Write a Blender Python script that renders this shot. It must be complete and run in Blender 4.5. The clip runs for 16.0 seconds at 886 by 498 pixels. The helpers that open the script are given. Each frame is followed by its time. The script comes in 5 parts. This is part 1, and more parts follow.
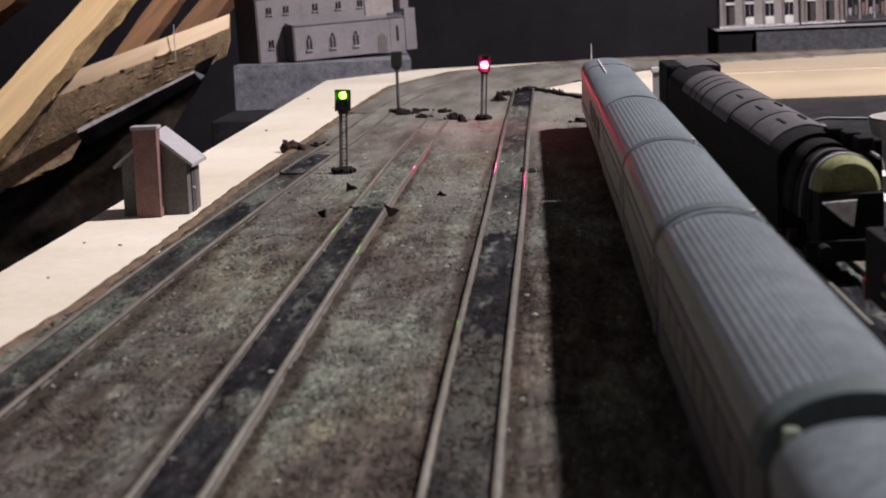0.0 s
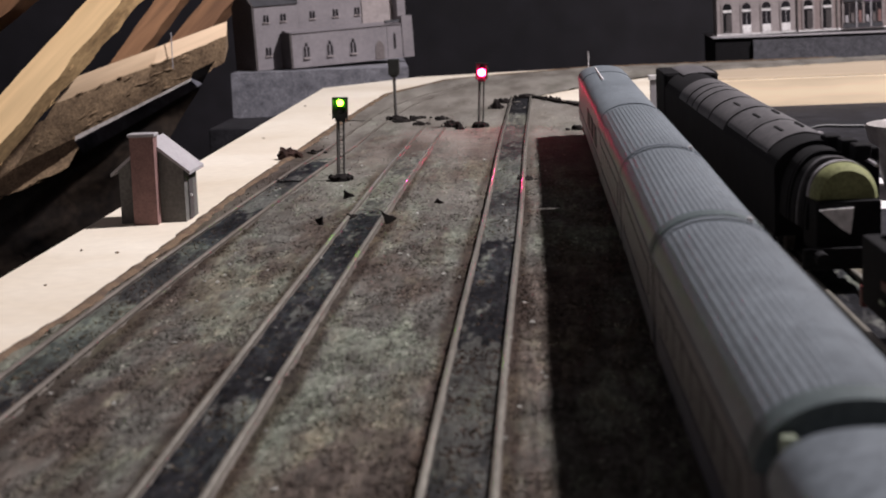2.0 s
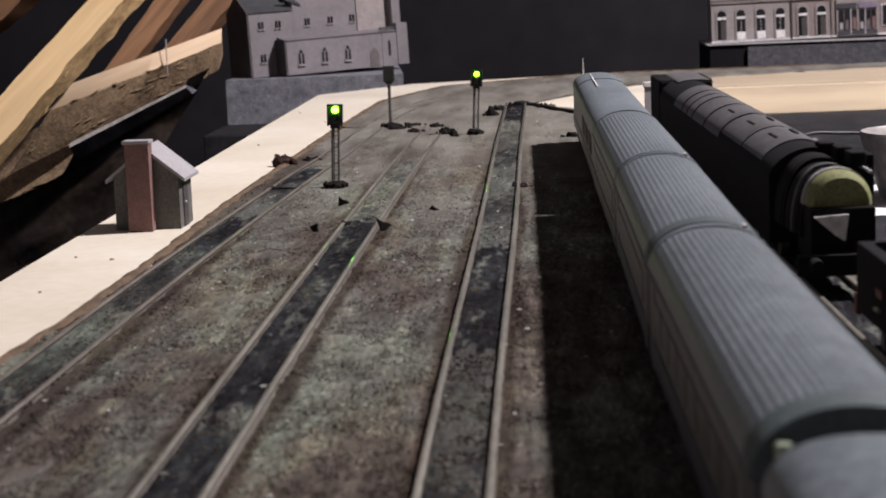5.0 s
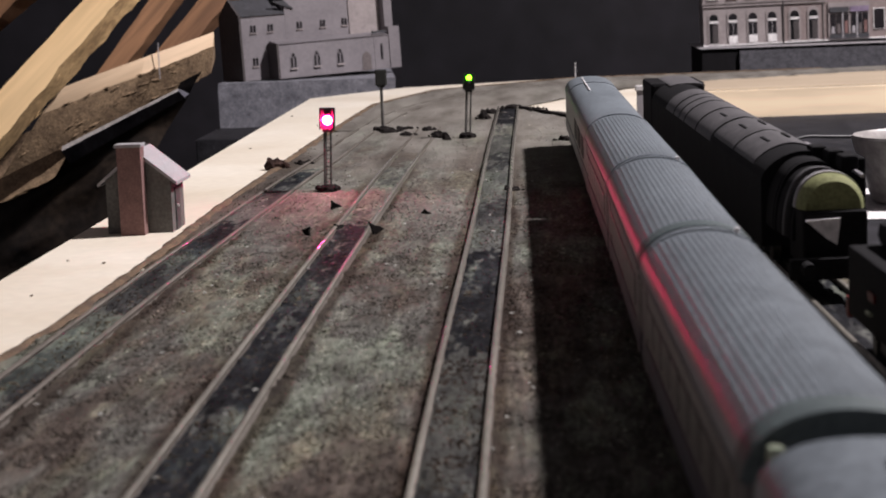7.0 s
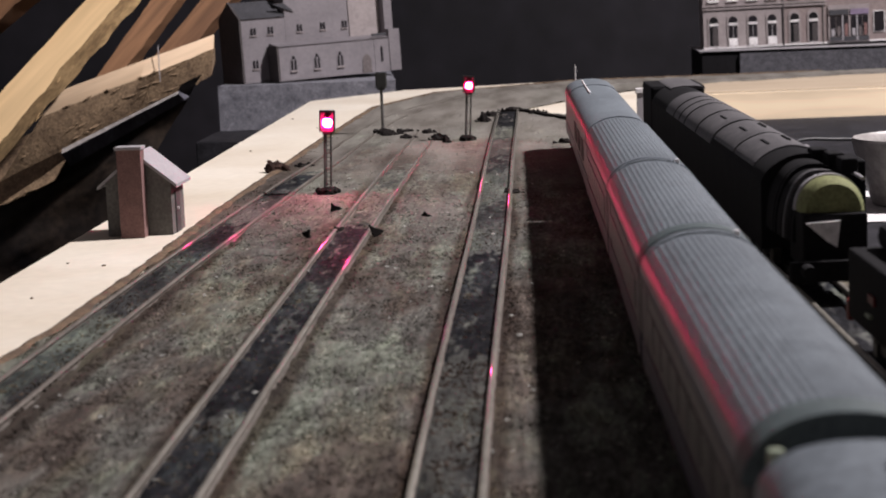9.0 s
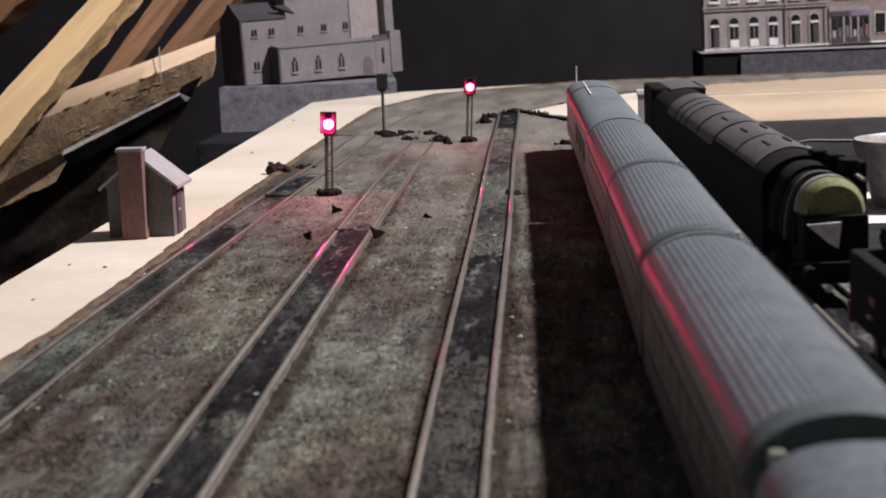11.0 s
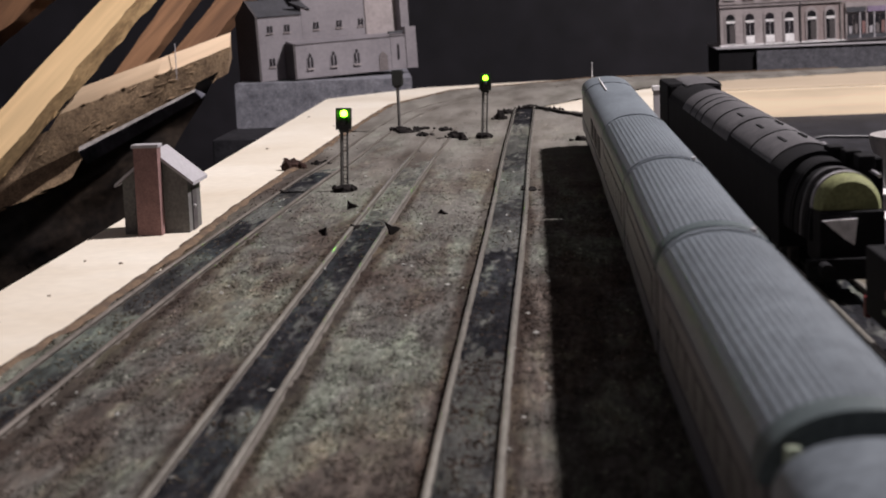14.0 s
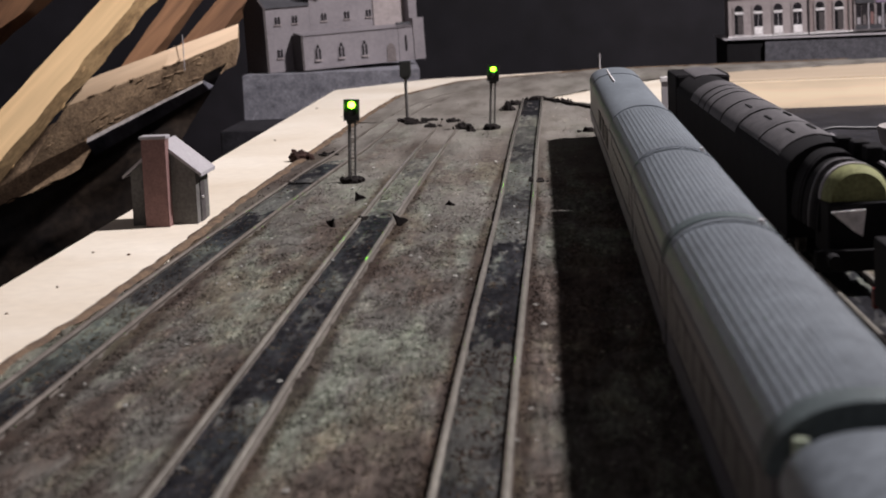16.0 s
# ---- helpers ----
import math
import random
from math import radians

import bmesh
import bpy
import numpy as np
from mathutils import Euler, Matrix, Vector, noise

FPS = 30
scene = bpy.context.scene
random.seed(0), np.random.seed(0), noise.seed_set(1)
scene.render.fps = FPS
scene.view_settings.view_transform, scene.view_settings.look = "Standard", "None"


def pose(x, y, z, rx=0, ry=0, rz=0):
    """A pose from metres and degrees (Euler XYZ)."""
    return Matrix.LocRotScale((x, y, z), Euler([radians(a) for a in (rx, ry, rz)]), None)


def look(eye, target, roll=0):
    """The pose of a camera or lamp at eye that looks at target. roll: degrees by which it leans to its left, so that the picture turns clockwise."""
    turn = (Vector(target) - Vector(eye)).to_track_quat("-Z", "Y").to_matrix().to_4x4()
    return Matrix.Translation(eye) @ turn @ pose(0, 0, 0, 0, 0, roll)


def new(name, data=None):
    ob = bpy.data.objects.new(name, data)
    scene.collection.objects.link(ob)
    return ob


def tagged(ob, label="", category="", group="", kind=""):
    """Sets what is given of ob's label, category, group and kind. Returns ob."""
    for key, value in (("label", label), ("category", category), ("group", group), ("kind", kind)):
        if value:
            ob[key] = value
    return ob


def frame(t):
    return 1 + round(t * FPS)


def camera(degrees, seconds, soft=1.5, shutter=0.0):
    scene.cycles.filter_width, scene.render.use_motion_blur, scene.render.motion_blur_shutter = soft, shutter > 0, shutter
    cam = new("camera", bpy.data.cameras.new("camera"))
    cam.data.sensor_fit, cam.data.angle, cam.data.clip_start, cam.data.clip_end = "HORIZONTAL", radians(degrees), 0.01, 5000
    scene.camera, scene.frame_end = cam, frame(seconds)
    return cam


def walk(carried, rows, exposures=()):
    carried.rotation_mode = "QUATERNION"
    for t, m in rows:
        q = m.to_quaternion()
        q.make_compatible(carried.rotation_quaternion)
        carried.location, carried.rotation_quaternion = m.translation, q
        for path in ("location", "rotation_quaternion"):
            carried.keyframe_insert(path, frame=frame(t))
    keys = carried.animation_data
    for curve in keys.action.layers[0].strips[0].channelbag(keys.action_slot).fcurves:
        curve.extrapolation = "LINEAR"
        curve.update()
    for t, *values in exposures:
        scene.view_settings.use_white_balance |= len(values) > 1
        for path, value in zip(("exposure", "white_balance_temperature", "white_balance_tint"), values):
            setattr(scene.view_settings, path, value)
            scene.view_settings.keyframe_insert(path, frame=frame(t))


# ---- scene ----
EYE = (0.0, 0.0, 0.1185)
cam = camera(27.0, 16.0, soft=1.9)
PATH = [
    (0, pose(*EYE, 80.9750, 2.3533, 3.1298)),
    (0.5, pose(*EYE, 81.0440, 2.3491, 3.1021)),
    (1, pose(*EYE, 81.0810, 2.3494, 3.1043)),
    (1.5, pose(*EYE, 81.1550, 2.3467, 3.0865)),
    (2, pose(*EYE, 81.2040, 2.3404, 3.0451)),
    (2.5, pose(*EYE, 81.2042, 2.3410, 3.0488)),
    (3, pose(*EYE, 81.1878, 2.3496, 3.1058)),
    (3.5, pose(*EYE, 81.2638, 2.3534, 3.1309)),
    (4, pose(*EYE, 81.3406, 2.3487, 3.0998)),
    (6.5, pose(*EYE, 81.4568, 2.2765, 2.6240)),
    (7, pose(*EYE, 81.5119, 2.2802, 2.6480)),
    (7.5, pose(*EYE, 81.6457, 2.2762, 2.6219)),
    (8, pose(*EYE, 81.6977, 2.2685, 2.5716)),
    (8.5, pose(*EYE, 81.6976, 2.2724, 2.5969)),
    (9, pose(*EYE, 81.5925, 2.2805, 2.6502)),
    (11.5, pose(*EYE, 81.6469, 2.2890, 2.7060)),
    (12, pose(*EYE, 81.5447, 2.3127, 2.8626)),
    (12.5, pose(*EYE, 81.5296, 2.3469, 3.0876)),
    (13, pose(*EYE, 81.5368, 2.3572, 3.1554)),
    (13.5, pose(*EYE, 81.5587, 2.3608, 3.1796)),
    (14, pose(*EYE, 81.5412, 2.3572, 3.1554)),
    (14.5, pose(*EYE, 81.3786, 2.3729, 3.2594)),
    (15, pose(*EYE, 81.2441, 2.3859, 3.3448)),
    (15.5, pose(*EYE, 81.2428, 2.3892, 3.3666)),
    (16, pose(*EYE, 81.2815, 2.3934, 3.3949)),
]
walk(cam, PATH)
cam.data.dof.use_dof, cam.data.dof.focus_distance, cam.data.dof.aperture_fstop = True, 1.05, 38.0

# ---- light ----
world = bpy.data.worlds.new("attic_air")
world.use_nodes = True
world.node_tree.nodes["Background"].inputs[0].default_value = (0.5, 0.55, 0.65, 1)
world.node_tree.nodes["Background"].inputs[1].default_value = 0.02
scene.world = world
scene.view_settings.exposure = 0.0

lamp = bpy.data.lights.new("ceiling_lamp_light", "AREA")
lamp.shape, lamp.size, lamp.energy, lamp.color = "DISK", 0.10, 76.0, (1.0, 0.93, 0.948)
new("ceiling_lamp_light", lamp).matrix_world = look((1.10, 1.1, 1.54), (-0.1, 1.3, 0))


# ---- materials ----
def rgb(c):
    return (*c, 1.0)


def mat(name, a, b=None, scale=60.0, rough=0.6, metal=0.0, bump=0.0, bscale=None, fine=None, island=0.0, stretch=(1, 1, 1), spec=0.5, speck=(0.72, 1.22), coat=0.0, lean=0.0):
    """Two tones mixed by coarse noise, a finer speckle, and relief."""
    m = bpy.data.materials.new(name)
    m.use_nodes = True
    nt = m.node_tree
    p = nt.nodes["Principled BSDF"]
    p.inputs["Roughness"].default_value, p.inputs["Metallic"].default_value = rough, metal
    p.inputs["Specular IOR Level"].default_value = spec
    p.inputs["Coat Weight"].default_value, p.inputs["Coat Roughness"].default_value, p.inputs["Coat IOR"].default_value = coat, 0.065, 2.5
    co = nt.nodes.new("ShaderNodeTexCoord")
    mp = nt.nodes.new("ShaderNodeMapping")
    mp.inputs["Scale"].default_value = stretch
    if lean:
        mp.vector_type = "TEXTURE"
        mp.inputs["Scale"].default_value = tuple(1 / s for s in stretch)
        mp.inputs["Rotation"].default_value = (0, radians(lean), 0)
    nt.links.new(co.outputs["Object"], mp.inputs["Vector"])
    n1 = nt.nodes.new("ShaderNodeTexNoise")
    n1.inputs["Scale"].default_value, n1.inputs["Detail"].default_value, n1.inputs["Roughness"].default_value = scale, 5, 0.65
    nt.links.new(mp.outputs[0], n1.inputs["Vector"])
    ramp = nt.nodes.new("ShaderNodeValToRGB")
    b = b or tuple(v * 0.75 for v in a)
    ramp.color_ramp.elements[0].position, ramp.color_ramp.elements[1].position = 0.34, 0.66
    ramp.color_ramp.elements[0].color, ramp.color_ramp.elements[1].color = rgb(b), rgb(a)
    nt.links.new(n1.outputs["Fac"], ramp.inputs["Fac"])
    col = ramp.outputs["Color"]
    n2 = nt.nodes.new("ShaderNodeTexNoise")
    n2.inputs["Scale"].default_value, n2.inputs["Detail"].default_value = (fine or scale * 9), 3
    nt.links.new(mp.outputs[0], n2.inputs["Vector"])
    mr = nt.nodes.new("ShaderNodeMapRange")
    mr.inputs[1].default_value, mr.inputs[2].default_value, mr.inputs[3].default_value, mr.inputs[4].default_value = 0.3, 0.7, *speck
    nt.links.new(n2.outputs["Fac"], mr.inputs[0])
    vm = nt.nodes.new("ShaderNodeVectorMath")
    vm.operation = "MULTIPLY"
    nt.links.new(col, vm.inputs[0])
    nt.links.new(mr.outputs[0], vm.inputs[1])
    col = vm.outputs[0]
    if island:
        g = nt.nodes.new("ShaderNodeNewGeometry")
        mi = nt.nodes.new("ShaderNodeMapRange")
        mi.inputs[3].default_value, mi.inputs[4].default_value = 1 - island, 1 + island
        nt.links.new(g.outputs["Random Per Island"], mi.inputs[0])
        v2 = nt.nodes.new("ShaderNodeVectorMath")
        v2.operation = "MULTIPLY"
        nt.links.new(col, v2.inputs[0])
        nt.links.new(mi.outputs[0], v2.inputs[1])
        col = v2.outputs[0]
    nt.links.new(col, p.inputs["Base Color"])
    rr = nt.nodes.new("ShaderNodeMapRange")
    rr.inputs[3].default_value, rr.inputs[4].default_value = max(0.05, rough - 0.12), min(1, rough + 0.12)
    nt.links.new(n1.outputs["Fac"], rr.inputs[0])
    nt.links.new(rr.outputs[0], p.inputs["Roughness"])
    if bump:
        bp = nt.nodes.new("ShaderNodeBump")
        bp.inputs["Strength"].default_value, bp.inputs["Distance"].default_value = min(1, bump), 0.001
        n3 = nt.nodes.new("ShaderNodeTexNoise")
        n3.inputs["Scale"].default_value, n3.inputs["Detail"].default_value = (bscale or scale * 6), 4
        nt.links.new(mp.outputs[0], n3.inputs["Vector"])
        nt.links.new(n3.outputs["Fac"], bp.inputs["Height"])
        nt.links.new(bp.outputs[0], p.inputs["Normal"])
    return m


def glow(name, colour, strength):
    m = bpy.data.materials.new(name)
    m.use_nodes = True
    p = m.node_tree.nodes["Principled BSDF"]
    p.inputs["Base Color"].default_value = rgb(colour)
    p.inputs["Emission Color"].default_value = rgb(colour)
    p.inputs["Emission Strength"].default_value = strength
    return m


def ballast_material(name, light, dark, brown, green, rare=0.0, rust=False, spec=0.2):
    """Grey ballast with brown and greenish stains and pale specks."""
    m = mat(name, light, dark, 110, 0.85, spec=spec, bump=0.6, bscale=700, fine=560, stretch=(1, 0.22, 1), speck=(0.62, 1.36))
    nt = m.node_tree
    p = nt.nodes["Principled BSDF"]
    col = p.inputs["Base Color"].links[0].from_socket
    co = [n for n in nt.nodes if n.type == "TEX_COORD"][0]
    for seed, sc, tint, lo, hi in ((3.0, 20, brown, 0.45, 0.55), (11.0, 27, green, 0.475 + rare, 0.575 + rare), (19.0, 105, (1.7, 1.76, 1.66), 0.55, 0.63), (23.0, 85, (0.62, 0.58, 0.55), 0.56, 0.65), (7.0, 330, (0.5, 0.5, 0.48), 0.72, 0.78)):
        off = nt.nodes.new("ShaderNodeMapping")
        off.inputs["Location"].default_value = (seed, seed * 2, seed)
        off.inputs["Scale"].default_value = (1, 0.2, 1)
        nt.links.new(co.outputs["Object"], off.inputs["Vector"])
        n = nt.nodes.new("ShaderNodeTexNoise")
        n.inputs["Scale"].default_value, n.inputs["Detail"].default_value = sc, 6
        n.inputs["Roughness"].default_value = 0.7
        nt.links.new(off.outputs[0], n.inputs["Vector"])
        r = nt.nodes.new("ShaderNodeMapRange")
        r.inputs[1].default_value, r.inputs[2].default_value = lo, hi
        r.inputs[4].default_value = 0.8
        nt.links.new(n.outputs["Fac"], r.inputs[0])
        mx = nt.nodes.new("ShaderNodeMix")
        mx.data_type = "RGBA"
        nt.links.new(r.outputs[0], mx.inputs[0])
        nt.links.new(col, mx.inputs[6])
        if sc < 300:
            mu = nt.nodes.new("ShaderNodeVectorMath")
            mu.operation = "MULTIPLY"
            mu.inputs[1].default_value = tint
            nt.links.new(col, mu.inputs[0])
            nt.links.new(mu.outputs[0], mx.inputs[7])
        else:
            mx.inputs[7].default_value = rgb(tint)
        col = mx.outputs[2]
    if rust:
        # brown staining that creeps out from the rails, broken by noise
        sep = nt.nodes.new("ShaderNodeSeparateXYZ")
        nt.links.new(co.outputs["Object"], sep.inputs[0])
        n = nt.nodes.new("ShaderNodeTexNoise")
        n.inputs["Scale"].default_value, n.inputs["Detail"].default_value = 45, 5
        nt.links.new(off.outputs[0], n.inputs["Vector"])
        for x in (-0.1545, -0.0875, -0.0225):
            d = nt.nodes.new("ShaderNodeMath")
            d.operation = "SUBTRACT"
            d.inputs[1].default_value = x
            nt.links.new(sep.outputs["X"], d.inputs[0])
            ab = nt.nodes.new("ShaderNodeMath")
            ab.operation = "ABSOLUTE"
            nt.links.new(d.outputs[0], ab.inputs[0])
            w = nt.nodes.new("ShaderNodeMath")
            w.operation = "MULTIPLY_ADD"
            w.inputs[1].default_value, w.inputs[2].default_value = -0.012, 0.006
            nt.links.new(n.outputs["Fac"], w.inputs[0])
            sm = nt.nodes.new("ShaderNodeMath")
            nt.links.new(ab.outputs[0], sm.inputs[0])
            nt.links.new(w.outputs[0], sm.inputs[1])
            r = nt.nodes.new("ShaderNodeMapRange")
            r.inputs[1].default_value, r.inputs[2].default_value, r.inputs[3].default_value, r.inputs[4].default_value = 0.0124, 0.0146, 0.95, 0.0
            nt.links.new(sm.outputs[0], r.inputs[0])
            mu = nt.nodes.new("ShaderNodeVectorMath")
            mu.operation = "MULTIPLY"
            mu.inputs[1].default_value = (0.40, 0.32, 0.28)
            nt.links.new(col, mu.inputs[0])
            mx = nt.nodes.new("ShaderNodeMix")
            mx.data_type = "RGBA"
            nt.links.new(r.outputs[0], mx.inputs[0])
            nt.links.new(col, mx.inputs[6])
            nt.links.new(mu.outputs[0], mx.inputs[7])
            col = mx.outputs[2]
        # paler toward the far end: grazing reflection and haze painted into the colour
        patch = nt.nodes.new("ShaderNodeTexNoise")
        patch.inputs["Scale"].default_value, patch.inputs["Detail"].default_value = 30, 6
        nt.links.new(off.outputs[0], patch.inputs["Vector"])
        far = nt.nodes.new("ShaderNodeMath")
        far.operation = "MULTIPLY_ADD"
        far.inputs[1].default_value = 1.3
        nt.links.new(patch.outputs["Fac"], far.inputs[0])
        nt.links.new(sep.outputs["Y"], far.inputs[2])
        r = nt.nodes.new("ShaderNodeMapRange")
        r.interpolation_type = "SMOOTHSTEP"
        r.inputs[1].default_value, r.inputs[2].default_value, r.inputs[4].default_value = 1.46, 2.2, 0.85
        nt.links.new(far.outputs[0], r.inputs[0])
        tone = nt.nodes.new("ShaderNodeValToRGB")
        tone.color_ramp.elements[0].position, tone.color_ramp.elements[1].position = 0.35, 0.65
        tone.color_ramp.elements[0].color, tone.color_ramp.elements[1].color = rgb((0.112, 0.101, 0.088)), rgb((0.215, 0.201, 0.180))
        nt.links.new(n.outputs["Fac"], tone.inputs["Fac"])
        mx = nt.nodes.new("ShaderNodeMix")
        mx.data_type = "RGBA"
        nt.links.new(r.outputs[0], mx.inputs[0])
        nt.links.new(col, mx.inputs[6])
        nt.links.new(tone.outputs["Color"], mx.inputs[7])
        col = mx.outputs[2]
    nt.links.new(col, p.inputs["Base Color"])
    return m


def grains(name):
    """The bed's own tones, each grain a little lighter or darker, a few pale."""
    m = ballast_material(name, (0.120, 0.116, 0.104), (0.050, 0.045, 0.039), (0.72, 0.55, 0.50), (1.72, 1.98, 1.78), rust=True)
    nt = m.node_tree
    p = nt.nodes["Principled BSDF"]
    g = nt.nodes.new("ShaderNodeNewGeometry")
    r = nt.nodes.new("ShaderNodeValToRGB")
    tones = ((0.0, 0.88), (0.5, 1.05), (0.90, 1.4), (0.95, 2.7))
    while len(r.color_ramp.elements) < len(tones):
        r.color_ramp.elements.new(0.5)
    for e, (at, v) in zip(r.color_ramp.elements, tones):
        e.position, e.color = at, (v, v, v, 1)
    nt.links.new(g.outputs["Random Per Island"], r.inputs["Fac"])
    mu = nt.nodes.new("ShaderNodeVectorMath")
    mu.operation = "MULTIPLY"
    nt.links.new(r.outputs["Color"], mu.inputs[0])
    nt.links.new(p.inputs["Base Color"].links[0].from_socket, mu.inputs[1])
    nt.links.new(mu.outputs[0], p.inputs["Base Color"])
    return m


